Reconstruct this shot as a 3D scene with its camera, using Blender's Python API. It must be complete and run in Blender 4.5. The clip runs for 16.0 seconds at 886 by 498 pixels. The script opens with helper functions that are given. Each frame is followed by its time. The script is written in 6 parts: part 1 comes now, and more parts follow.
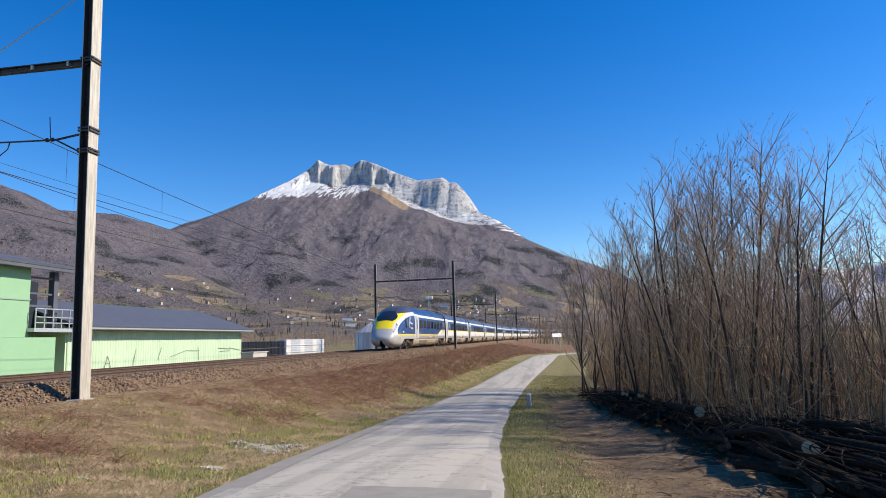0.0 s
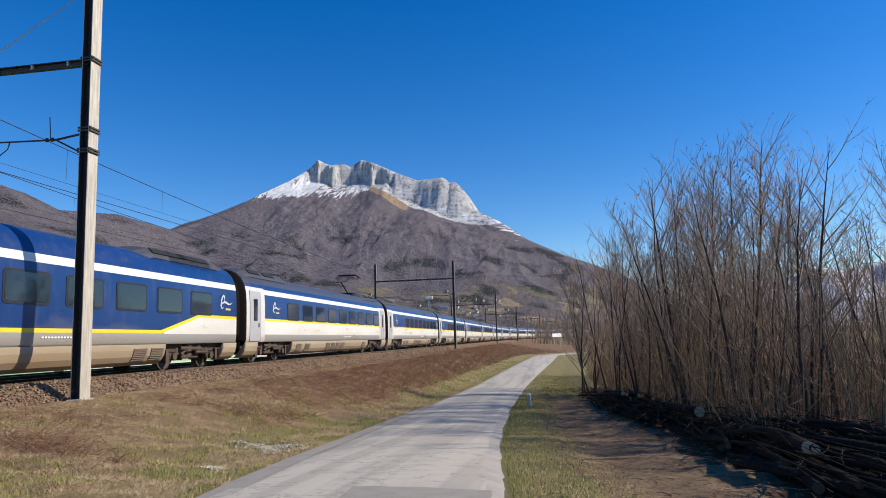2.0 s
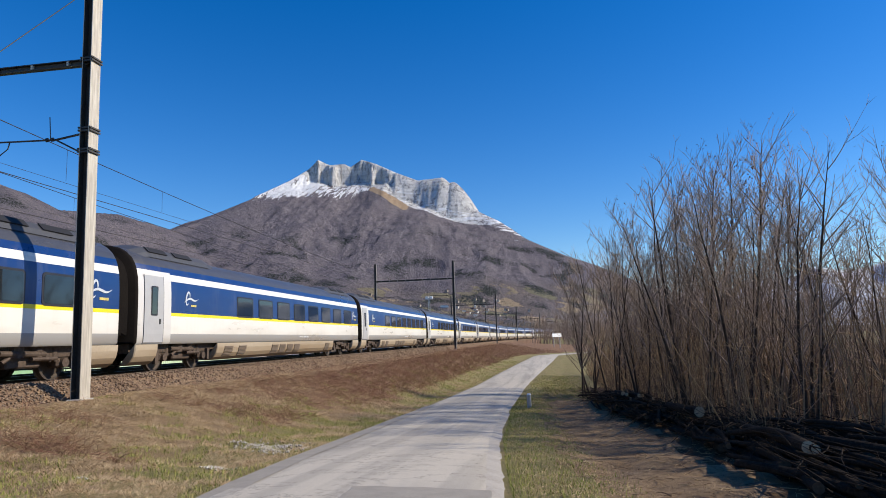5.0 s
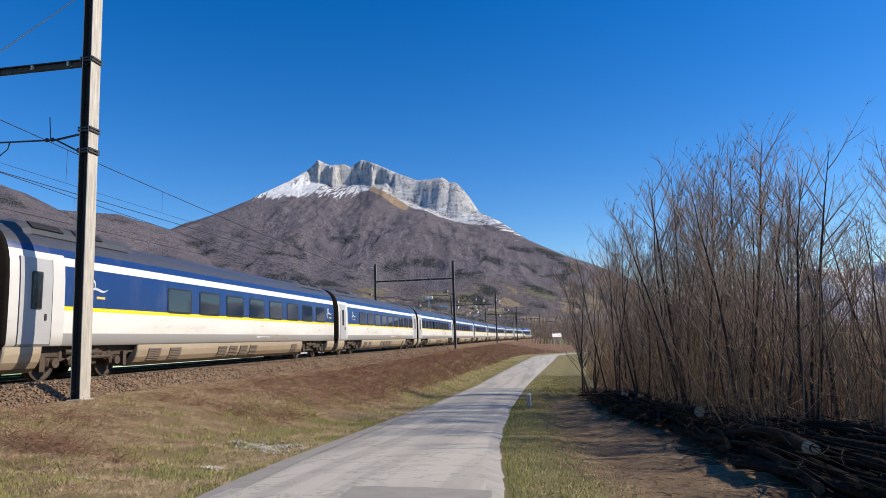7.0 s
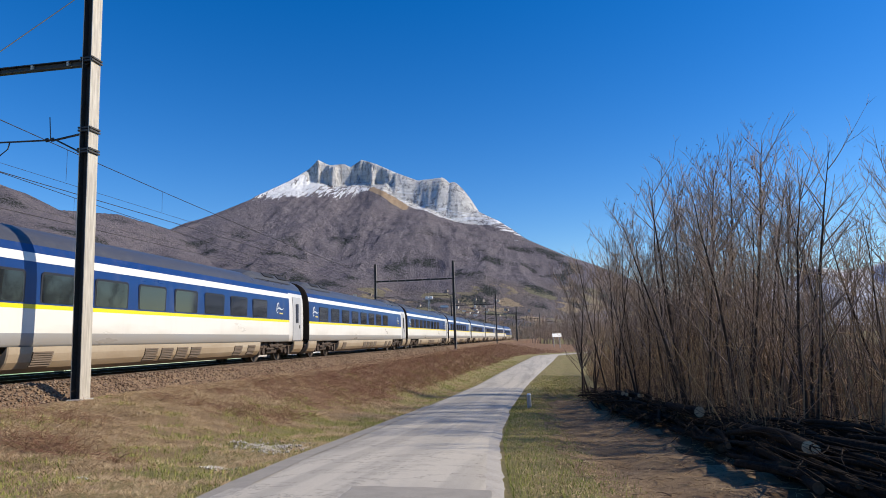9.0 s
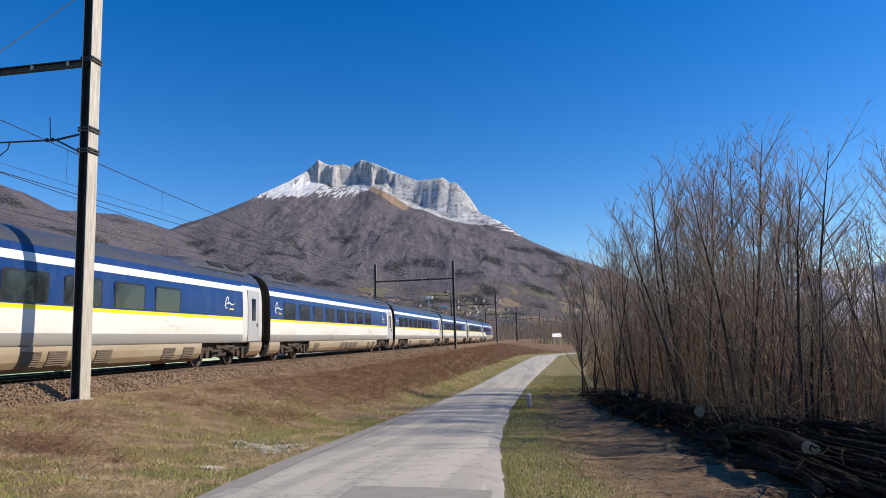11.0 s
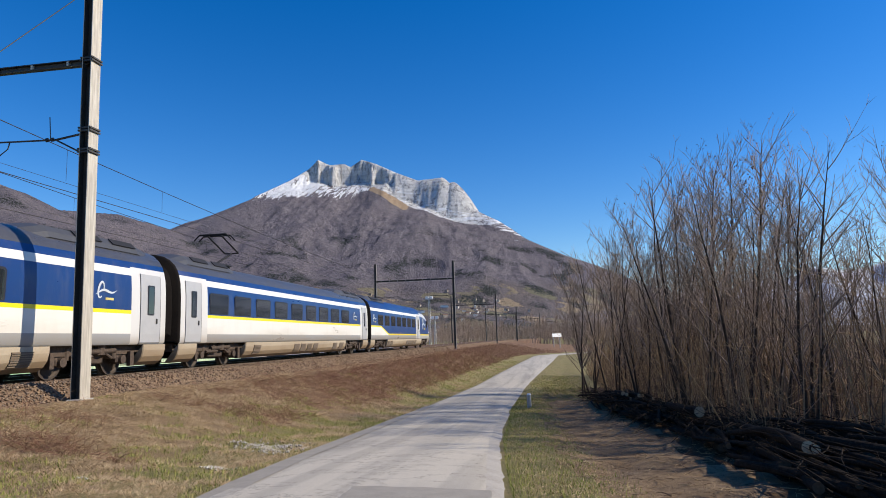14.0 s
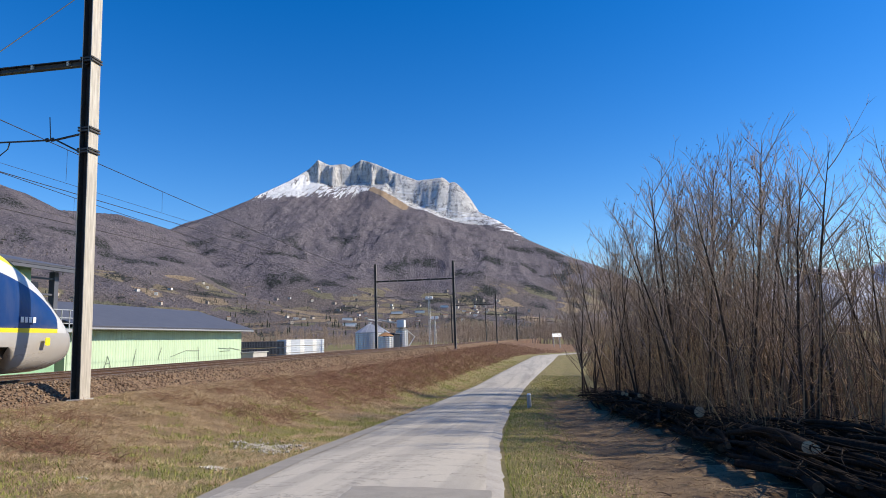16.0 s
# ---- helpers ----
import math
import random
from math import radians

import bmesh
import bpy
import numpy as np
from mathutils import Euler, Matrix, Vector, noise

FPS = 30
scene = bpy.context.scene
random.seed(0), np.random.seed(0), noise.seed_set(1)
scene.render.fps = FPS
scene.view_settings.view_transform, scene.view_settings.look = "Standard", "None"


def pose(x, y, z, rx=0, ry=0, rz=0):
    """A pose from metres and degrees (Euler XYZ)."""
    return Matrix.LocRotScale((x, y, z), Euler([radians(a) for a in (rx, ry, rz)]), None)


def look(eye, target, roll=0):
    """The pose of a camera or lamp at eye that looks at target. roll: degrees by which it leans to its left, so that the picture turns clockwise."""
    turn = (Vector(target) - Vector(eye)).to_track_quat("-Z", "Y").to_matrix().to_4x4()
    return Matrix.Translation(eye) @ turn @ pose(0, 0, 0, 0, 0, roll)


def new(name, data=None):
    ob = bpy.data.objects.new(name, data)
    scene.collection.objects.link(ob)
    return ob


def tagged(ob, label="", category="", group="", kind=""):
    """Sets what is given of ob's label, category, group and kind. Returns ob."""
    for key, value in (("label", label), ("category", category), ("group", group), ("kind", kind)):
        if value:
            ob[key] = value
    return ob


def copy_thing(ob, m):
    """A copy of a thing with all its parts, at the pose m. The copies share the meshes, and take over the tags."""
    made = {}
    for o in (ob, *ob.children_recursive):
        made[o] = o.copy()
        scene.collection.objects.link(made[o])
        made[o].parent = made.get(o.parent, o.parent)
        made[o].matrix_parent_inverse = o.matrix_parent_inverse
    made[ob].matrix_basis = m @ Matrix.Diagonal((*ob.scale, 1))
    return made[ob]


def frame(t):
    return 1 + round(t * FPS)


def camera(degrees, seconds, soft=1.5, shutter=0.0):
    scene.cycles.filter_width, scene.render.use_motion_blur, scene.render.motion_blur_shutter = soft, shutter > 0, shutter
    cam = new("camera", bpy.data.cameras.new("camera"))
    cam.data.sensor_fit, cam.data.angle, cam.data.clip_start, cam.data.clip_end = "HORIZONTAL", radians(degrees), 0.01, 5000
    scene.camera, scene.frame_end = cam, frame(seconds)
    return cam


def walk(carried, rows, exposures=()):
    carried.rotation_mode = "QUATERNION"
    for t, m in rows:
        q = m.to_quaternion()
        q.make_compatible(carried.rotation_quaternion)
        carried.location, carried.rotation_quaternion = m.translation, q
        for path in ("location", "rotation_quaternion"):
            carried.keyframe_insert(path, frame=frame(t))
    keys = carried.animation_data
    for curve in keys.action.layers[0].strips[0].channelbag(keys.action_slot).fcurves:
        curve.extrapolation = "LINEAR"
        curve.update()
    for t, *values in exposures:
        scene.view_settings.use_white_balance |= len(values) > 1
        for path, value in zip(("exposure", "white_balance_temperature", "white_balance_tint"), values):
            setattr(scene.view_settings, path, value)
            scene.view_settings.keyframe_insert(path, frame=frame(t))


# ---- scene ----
# camera: stands still on the lane beside the railway
CAM = Vector((0.0, 0.0, 1.6))
YAW, PITCH, ROLL = -8.98, 7.935, -1.736
cam = camera(68.68, 16.0, soft=0.9)
aim = CAM + Vector((math.sin(radians(YAW)) * math.cos(radians(PITCH)), math.cos(radians(YAW)) * math.cos(radians(PITCH)), math.sin(radians(PITCH))))
stand = look(CAM, aim, ROLL)
walk(cam, [(0.0, stand), (16.0, stand)], exposures=[(0.0, 0.56), (0.9, 0.54), (1.6, 0.40), (2.2, 0.38), (14.6, 0.38), (15.6, 0.46), (16.0, 0.52)])

# clear winter daylight
SUN_FROM = Vector((1.0, 0.15, 0.68)).normalized()
world = bpy.data.worlds.new("sky")
scene.world = world
world.use_nodes = True
wn = world.node_tree.nodes
sky = wn.new("ShaderNodeTexSky")
sky.sky_type, sky.sun_disc = "NISHITA", False
sky.sun_elevation = math.asin(SUN_FROM.z)
sky.sun_rotation = math.atan2(SUN_FROM.x, SUN_FROM.y)
sky.altitude, sky.air_density, sky.dust_density, sky.ozone_density = 300, 1.0, 0.15, 3.0
hs = wn.new("ShaderNodeHueSaturation")
hs.inputs["Hue"].default_value, hs.inputs["Saturation"].default_value = 0.511, 1.42
world.node_tree.links.new(sky.outputs[0], hs.inputs["Color"])
world.node_tree.links.new(hs.outputs[0], wn["Background"].inputs[0])
wn["Background"].inputs[1].default_value = 0.118
sun = new("sun", bpy.data.lights.new("sun", "SUN"))
sun.data.energy, sun.data.angle, sun.data.color = 4.35, radians(0.53), (1.0, 0.89, 0.73)
sun.matrix_basis = look(SUN_FROM * 60, (0, 0, 0))

# ---- materials ----
def mat(name, base, rough=0.6, metal=0.0, spec=0.5):
    m = bpy.data.materials.new(name)
    m.use_nodes = True
    b = m.node_tree.nodes["Principled BSDF"]
    b.inputs["Base Color"].default_value = (*base, 1)
    b.inputs["Roughness"].default_value = rough
    b.inputs["Metallic"].default_value = metal
    b.inputs["Specular IOR Level"].default_value = spec
    return m


class Net:
    """Short hand for wiring nodes of one material."""

    def __init__(self, m):
        self.t = m.node_tree
        self.b = self.t.nodes["Principled BSDF"]
        self.co = self.t.nodes.new("ShaderNodeTexCoord").outputs["Object"]

    def put(self, a, socket):
        if hasattr(a, "is_output"):
            self.t.links.new(a, socket)
        elif isinstance(a, tuple) and len(a) == 3 and socket.type == "RGBA":
            socket.default_value = (*a, 1)
        else:
            socket.default_value = a

    def noise(self, scale, detail=4, rough=0.55, stretch=(1, 1, 1), co=None):
        mp = self.t.nodes.new("ShaderNodeMapping")
        self.t.links.new(co or self.co, mp.inputs[0])
        mp.inputs["Scale"].default_value = stretch
        n = self.t.nodes.new("ShaderNodeTexNoise")
        self.t.links.new(mp.outputs[0], n.inputs["Vector"])
        n.inputs["Scale"].default_value, n.inputs["Detail"].default_value, n.inputs["Roughness"].default_value = scale, detail, rough
        return n.outputs["Fac"]

    def voronoi(self, scale, out="Distance", feature="F1"):
        n = self.t.nodes.new("ShaderNodeTexVoronoi")
        n.feature = feature
        self.t.links.new(self.co, n.inputs["Vector"])
        n.inputs["Scale"].default_value = scale
        return n.outputs[out]

    def ramp(self, v, lo, hi, a=0.0, b=1.0):
        n = self.t.nodes.new("ShaderNodeMapRange")
        self.put(v, n.inputs[0])
        for i, x in enumerate((lo, hi, a, b)):
            n.inputs[i + 1].default_value = x
        return n.outputs[0]

    def math(self, op, a, b=0.0):
        n = self.t.nodes.new("ShaderNodeMath")
        n.operation = op
        self.put(a, n.inputs[0])
        self.put(b, n.inputs[1])
        return n.outputs[0]

    def mix(self, f, a, b, mode="MIX"):
        n = self.t.nodes.new("ShaderNodeMix")
        n.data_type, n.blend_type = "RGBA", mode
        self.put(f, n.inputs[0])
        self.put(a, n.inputs[6])
        self.put(b, n.inputs[7])
        return n.outputs[2]

    def split(self, co=None):
        n = self.t.nodes.new("ShaderNodeSeparateXYZ")
        self.t.links.new(co or self.co, n.inputs[0])
        return n.outputs

    def random(self):
        return self.t.nodes.new("ShaderNodeObjectInfo").outputs["Random"]

    def island(self):
        return self.t.nodes.new("ShaderNodeNewGeometry").outputs["Random Per Island"]

    def attr(self, name, out="Fac"):
        n = self.t.nodes.new("ShaderNodeAttribute")
        n.attribute_name = name
        return n.outputs[out]

    def color(self, c):
        self.t.links.new(c, self.b.inputs["Base Color"])

    def rough(self, r):
        self.t.links.new(r, self.b.inputs["Roughness"])

    def bump(self, h, strength=0.3, dist=0.01):
        n = self.t.nodes.new("ShaderNodeBump")
        n.inputs["Strength"].default_value, n.inputs["Distance"].default_value = strength, dist
        self.t.links.new(h, n.inputs["Height"])
        self.t.links.new(n.outputs[0], self.b.inputs["Normal"])


def grainy(name, a, b, scale, rough=0.8, metal=0.0, bump=0.3, dist=0.01, big=0.3, stretch=(1, 1, 1), spec=0.4):
    """Two colours mixed by fine grain and by broad patches."""
    m = mat(name, a, rough, metal, spec)
    n = Net(m)
    g = n.noise(scale, 5, 0.65, stretch)
    p = n.noise(scale * 0.07, 3, 0.5, stretch)
    f = n.math("ADD", n.math("MULTIPLY", n.ramp(g, 0.3, 0.7), 1 - big), n.math("MULTIPLY", n.ramp(p, 0.35, 0.65), big))
    n.color(n.mix(f, a, b))
    if bump:
        n.bump(g, bump, dist)
    return m


def varied(name, cols, rough=0.8, by="island", grain=40):
    """Colour chosen piece by piece, with grain over it."""
    m = mat(name, cols[0], rough, 0, 0.3)
    n = Net(m)
    r = n.island() if by == "island" else n.random()
    c = cols[0]
    for i in range(1, len(cols)):
        c = n.mix(n.math("GREATER_THAN", r, i / len(cols)), c, cols[i])
    c = n.mix(n.ramp(n.noise(grain, 4), 0.3, 0.7, 0.0, 0.45), c, (0.03, 0.025, 0.02))
    n.color(c)
    return m


M_ASPHALT = mat("asphalt", (0.2, 0.19, 0.18), 0.9, 0, 0.25)
n = Net(M_ASPHALT)
ag = n.voronoi(90)
ap = n.noise(0.5, 4, 0.6, (1.6, 0.25, 1))
aw = n.noise(9, 5, 0.7)
ac = n.mix(n.ramp(ag, 0.1, 0.6), (0.35, 0.315, 0.26), (0.53, 0.485, 0.405))
ac = n.mix(n.ramp(ap, 0.5, 0.66, 0, 0.55), ac, (0.24, 0.225, 0.205))
ac = n.mix(n.ramp(aw, 0.5, 0.75, 0, 0.4), ac, (0.46, 0.42, 0.36))
seam = n.noise(0.9, 6, 0.75, (0.5, 1.0, 1))
ac = n.mix(n.math("LESS_THAN", n.math("ABSOLUTE", n.math("SUBTRACT", seam, 0.5)), 0.004), ac, (0.16, 0.15, 0.135))
wheel = n.noise(0.8, 3, 0.5, (2.5, 0.06, 1))
ac = n.mix(n.ramp(wheel, 0.5, 0.62, 0, 0.35), ac, (0.22, 0.205, 0.18))
n.color(ac)
n.bump(ag, 0.35, 0.006)
M_PATCH = grainy("asphalt_patch", (0.23, 0.21, 0.18), (0.36, 0.33, 0.28), 60, 0.9, bump=0.4, dist=0.006)
M_EDGE = grainy("road_edge_gravel", (0.30, 0.27, 0.23), (0.5, 0.47, 0.42), 35, 0.95, bump=0.8, dist=0.02)


def soil(name, cols, s1=1.2, s2=9, bump=0.8, dist=0.05):
    m = mat(name, cols[0], 0.95, 0, 0.15)
    n = Net(m)
    c = n.mix(n.ramp(n.noise(s1, 5, 0.6), 0.38, 0.62), cols[0], cols[1])
    c = n.mix(n.ramp(n.noise(s2, 5, 0.7), 0.45, 0.7), c, cols[2])
    f = n.noise(s2 * 7, 4, 0.7)
    c = n.mix(n.ramp(f, 0.35, 0.75, 0.0, 0.5), c, cols[3])
    n.color(c)
    n.bump(f, bump, dist)
    return m


M_BANK = soil("bramble_bank", [(0.15, 0.08, 0.05), (0.21, 0.125, 0.075), (0.09, 0.05, 0.035), (0.34, 0.23, 0.14)])
M_DRY = soil("dry_grass_ground", [(0.28, 0.195, 0.11), (0.19, 0.125, 0.072), (0.11, 0.078, 0.042), (0.46, 0.345, 0.21)])
M_GREEN = soil("verge_grass_ground", [(0.20, 0.175, 0.07), (0.26, 0.20, 0.10), (0.12, 0.14, 0.04), (0.34, 0.27, 0.15)])
M_DIRT = soil("dirt_track", [(0.19, 0.125, 0.072), (0.31, 0.22, 0.13), (0.10, 0.064, 0.038), (0.38, 0.275, 0.165)])
M_LITTER = soil("leaf_litter", [(0.11, 0.065, 0.035), (0.07, 0.042, 0.024), (0.17, 0.105, 0.05), (0.04, 0.027, 0.016)])
M_FIELD = soil("meadow", [(0.2, 0.18, 0.075), (0.16, 0.15, 0.06), (0.24, 0.19, 0.1), (0.13, 0.13, 0.05)], 0.02, 0.3)
M_BALLAST = mat("ballast_stone", (0.3, 0.22, 0.16), 0.95, 0, 0.2)
n = Net(M_BALLAST)
v = n.voronoi(14, "Color")
c = n.mix(n.split(v)[0], (0.10, 0.064, 0.042), (0.27, 0.185, 0.115))
c = n.mix(n.ramp(n.noise(1.3, 4), 0.4, 0.65, 0, 0.5), c, (0.13, 0.082, 0.055))
n.color(c)
n.bump(n.voronoi(14), 1.0, 0.05)
M_STONE = varied("loose_ballast", [(0.23, 0.155, 0.10), (0.145, 0.092, 0.062), (0.33, 0.24, 0.165), (0.19, 0.14, 0.105)], 0.95)
M_RAIL = grainy("rusty_rail", (0.075, 0.045, 0.03), (0.13, 0.08, 0.055), 30, 0.7, 0.3)
M_RAILTOP = mat("polished_rail", (0.55, 0.53, 0.5), 0.3, 1.0)
M_SLEEPER = grainy("sleeper_wood", (0.12, 0.085, 0.06), (0.2, 0.15, 0.11), 22, 0.9, stretch=(0.3, 3, 3))
M_GALV = mat("galvanised_steel", (0.62, 0.60, 0.55), 0.55, 0.25)
n = Net(M_GALV)
g1 = n.noise(5, 5, 0.65, (3, 3, 0.25))
n.color(n.mix(n.ramp(g1, 0.35, 0.7), (0.60, 0.55, 0.46), (0.34, 0.30, 0.245)))
n.bump(g1, 0.1, 0.004)
M_DARKSTEEL_SHADE = grainy("dark_weathered_steel_and_web_shade", (0.05, 0.05, 0.052), (0.1, 0.095, 0.09), 18, 0.65, 0.5)
M_WIRE = mat("copper_wire", (0.07, 0.06, 0.055), 0.5, 0.7)
M_CONC = grainy("concrete", (0.4, 0.385, 0.36), (0.52, 0.5, 0.46), 14, 0.9, bump=0.4)
M_BARK = mat("bark", (0.12, 0.09, 0.07), 0.9, 0, 0.2)
n = Net(M_BARK)
bg = n.noise(30, 5, 0.7, (1, 1, 0.2))
n.color(n.mix(n.ramp(bg, 0.35, 0.7), (0.036, 0.027, 0.021), (0.11, 0.082, 0.06)))
n.bump(bg, 0.6, 0.01)
M_TWIG = varied("twig_bark", [(0.34, 0.255, 0.195), (0.46, 0.35, 0.265), (0.24, 0.175, 0.13), (0.38, 0.285, 0.22)], 0.85)
M_BRUSH = varied("dry_stems", [(0.44, 0.29, 0.155), (0.26, 0.17, 0.10), (0.58, 0.41, 0.21), (0.15, 0.10, 0.07), (0.34, 0.215, 0.125)], 0.9)
M_LEAFDRY = varied("withered_leaves", [(0.28, 0.15, 0.07), (0.34, 0.2, 0.1), (0.22, 0.1, 0.06)], 0.85)
# log bark set near black, so the piles' deep shade is in the colour
M_LOGBARK = grainy("shade_dark_bark", (0.010, 0.008, 0.007), (0.048, 0.038, 0.029), 24, 0.95, bump=0.8, dist=0.02, spec=0.06)
M_OLDEND = grainy("weathered_cut_wood", (0.07, 0.042, 0.024), (0.18, 0.11, 0.06), 16, 0.9)
M_LOGEND = mat("cut_wood", (0.55, 0.4, 0.24), 0.85, 0, 0.2)
n = Net(M_LOGEND)
rr = n.noise(25, 3, 0.5)
n.color(n.mix(n.ramp(rr, 0.35, 0.65), (0.6, 0.44, 0.27), (0.42, 0.28, 0.16)))
M_STRAW = varied("dry_grass_blades", [(0.70, 0.51, 0.28), (0.84, 0.66, 0.40), (0.52, 0.37, 0.20), (0.27, 0.175, 0.095), (0.64, 0.45, 0.245)], 0.9)
n = Net(M_STRAW)
was = n.b.inputs["Base Color"].links[0].from_socket
was = n.mix(n.ramp(n.noise(0.55, 4, 0.6), 0.50, 0.68, 0, 0.5), was, (0.27, 0.165, 0.105))
was = n.mix(n.ramp(n.noise(0.9, 3, 0.6, (1, 0.7, 1)), 0.58, 0.74, 0, 0.3), was, (0.26, 0.24, 0.06))
n.color(was)
M_GRASS = varied("green_grass_blades", [(0.30, 0.34, 0.055), (0.40, 0.39, 0.10), (0.20, 0.27, 0.035), (0.50, 0.42, 0.17), (0.34, 0.36, 0.075)], 0.85)
M_BRAMBLE = varied("bramble_stems", [(0.28, 0.13, 0.085), (0.34, 0.19, 0.11), (0.2, 0.1, 0.07), (0.42, 0.29, 0.17)], 0.9)


# ---- building helpers ----
def thing(name, label, category, group="", kind="", loc=(0, 0, 0), rz=0):
    e = tagged(new(name), label, category, group, kind)
    e.matrix_basis = pose(*loc, 0, 0, rz)
    return e


def mesh_of(name, bm, mats, smooth=False):
    me = bpy.data.meshes.new(name)
    bm.normal_update()
    bm.to_mesh(me)
    bm.free()
    for m in mats if isinstance(mats, (list, tuple)) else [mats]:
        me.materials.append(m)
    if smooth:
        me.shade_smooth()
    return me


def part(name, bm, material, parent=None, label="", smooth=False):
    ob = new(name, bm if isinstance(bm, bpy.types.Mesh) else mesh_of(name, bm, material, smooth))
    ob.parent = parent
    if label:
        tagged(ob, label)
    return ob


def raw(name, verts, faces, mats, idx=None, smooth=False):
    me = bpy.data.meshes.new(name)
    me.from_pydata([tuple(v) for v in verts], [], faces)
    for m in mats if isinstance(mats, (list, tuple)) else [mats]:
        me.materials.append(m)
    if idx is not None:
        me.polygons.foreach_set("material_index", np.asarray(idx, dtype=np.int32))
    if smooth:
        me.shade_smooth()
    me.update()
    return me


def box(bm, x0, x1, y0, y1, z0, z1, bevel=0.0, m=None):
    r = bmesh.ops.create_cube(bm, size=1)
    t = Matrix.Translation(((x0 + x1) / 2, (y0 + y1) / 2, (z0 + z1) / 2)) @ Matrix.Diagonal((x1 - x0, y1 - y0, z1 - z0, 1))
    bmesh.ops.transform(bm, matrix=(m @ t) if m else t, verts=r["verts"])
    if bevel:
        es = list({e for v in r["verts"] for e in v.link_edges})
        bmesh.ops.bevel(bm, geom=es, offset=bevel, segments=1, affect="EDGES", profile=0.5)
    return bm


def boxed(*a, **k):
    return box(bmesh.new(), *a, **k)


def rod(bm, a, b, r0, r1=None, seg=8, caps=True):
    a, b = Vector(a), Vector(b)
    d = b - a
    res = bmesh.ops.create_cone(bm, cap_ends=caps, segments=seg, radius1=r0, radius2=r0 if r1 is None else r1, depth=d.length)
    q = d.to_track_quat("Z", "Y").to_matrix().to_4x4()
    bmesh.ops.transform(bm, matrix=Matrix.Translation((a + b) / 2) @ q, verts=res["verts"])
    return bm


def extrude_profile(name, prof, path, mats, closed=True, idx=None, smooth=False):
    """Sweeps (side, up) points along a path of (place, right) pairs."""
    verts, faces, mi = [], [], []
    k = len(prof)
    for p, rgt in path:
        for s, u in prof:
            verts.append((p[0] + rgt[0] * s, p[1] + rgt[1] * s, p[2] + u))
    last = k if closed else k - 1
    for i in range(len(path) - 1):
        for j in range(last):
            faces.append((i * k + j, i * k + (j + 1) % k, (i + 1) * k + (j + 1) % k, (i + 1) * k + j))
            mi.append(idx[j] if idx else 0)
    if closed:
        faces.append(tuple(range(k))[::-1])
        faces.append(tuple((len(path) - 1) * k + j for j in range(k)))
        mi += [0, 0]
    return raw(name, verts, faces, mats, mi, smooth)


# ---- the line of the railway: straight, then a long curve to the right ----
RAIL_Z = 0.83
NEAR_X, FAR_X = -14.13, -17.83
CURVE_START, CURVE_RAMP, CURVE_K = 130.0, 80.0, 0.0014
_ss = np.arange(-700.0, 900.0, 0.5)
_d = np.clip(_ss - CURVE_START, 0, None)
_th = np.where(_d < CURVE_RAMP, CURVE_K * _d * _d / (2 * CURVE_RAMP), CURVE_K * (_d - CURVE_RAMP / 2))
_lx = np.cumsum(np.sin(_th)) * 0.5
_ly = -700.0 + np.cumsum(np.cos(_th)) * 0.5 - 0.5


def line_at(s, off):
    """Place and heading (radians to the right) at s metres along, off metres to the side."""
    th = float(np.interp(s, _ss, _th))
    return Vector((float(np.interp(s, _ss, _lx)) + off * math.cos(th), float(np.interp(s, _ss, _ly)) - off * math.sin(th), 0)), th


def line_path(s0, s1, step, off, z):
    out = []
    for s in np.arange(s0, s1 + 1e-6, step):
        p, th = line_at(s, off)
        out.append(((p.x, p.y, z), (math.cos(th), -math.sin(th))))
    return out


# ---- ground: bank, lane, verge and wood floor ----
ROAD_Y = [-40, 0, 7, 10, 14, 24, 46.5, 58, 78, 98, 112, 130, 160]
ROAD_L = [-2.2, -3.6, -4.07, -4.35, -4.69, -5.07, -5.23, -4.65, -3.48, -2.4, 0.2, 5.5, 17]
ROAD_R = [1.4, 0.0, -0.42, -0.71, -1.03, -1.43, -1.51, -0.83, 0.37, 1.3, 4.0, 9.6, 21.5]
ROAD_Z = [0.3, 0.08, -0.06, -0.22, -0.48, -0.96, -1.63, -1.5, -1.29, -1.2, -1.45, -1.7, -1.8]


def lerp(x, xs, ys):
    return np.interp(x, xs, ys)


def sstep(a, b, x):
    t = np.clip((x - a) / (b - a), 0, 1)
    return t * t * (3 - 2 * t)


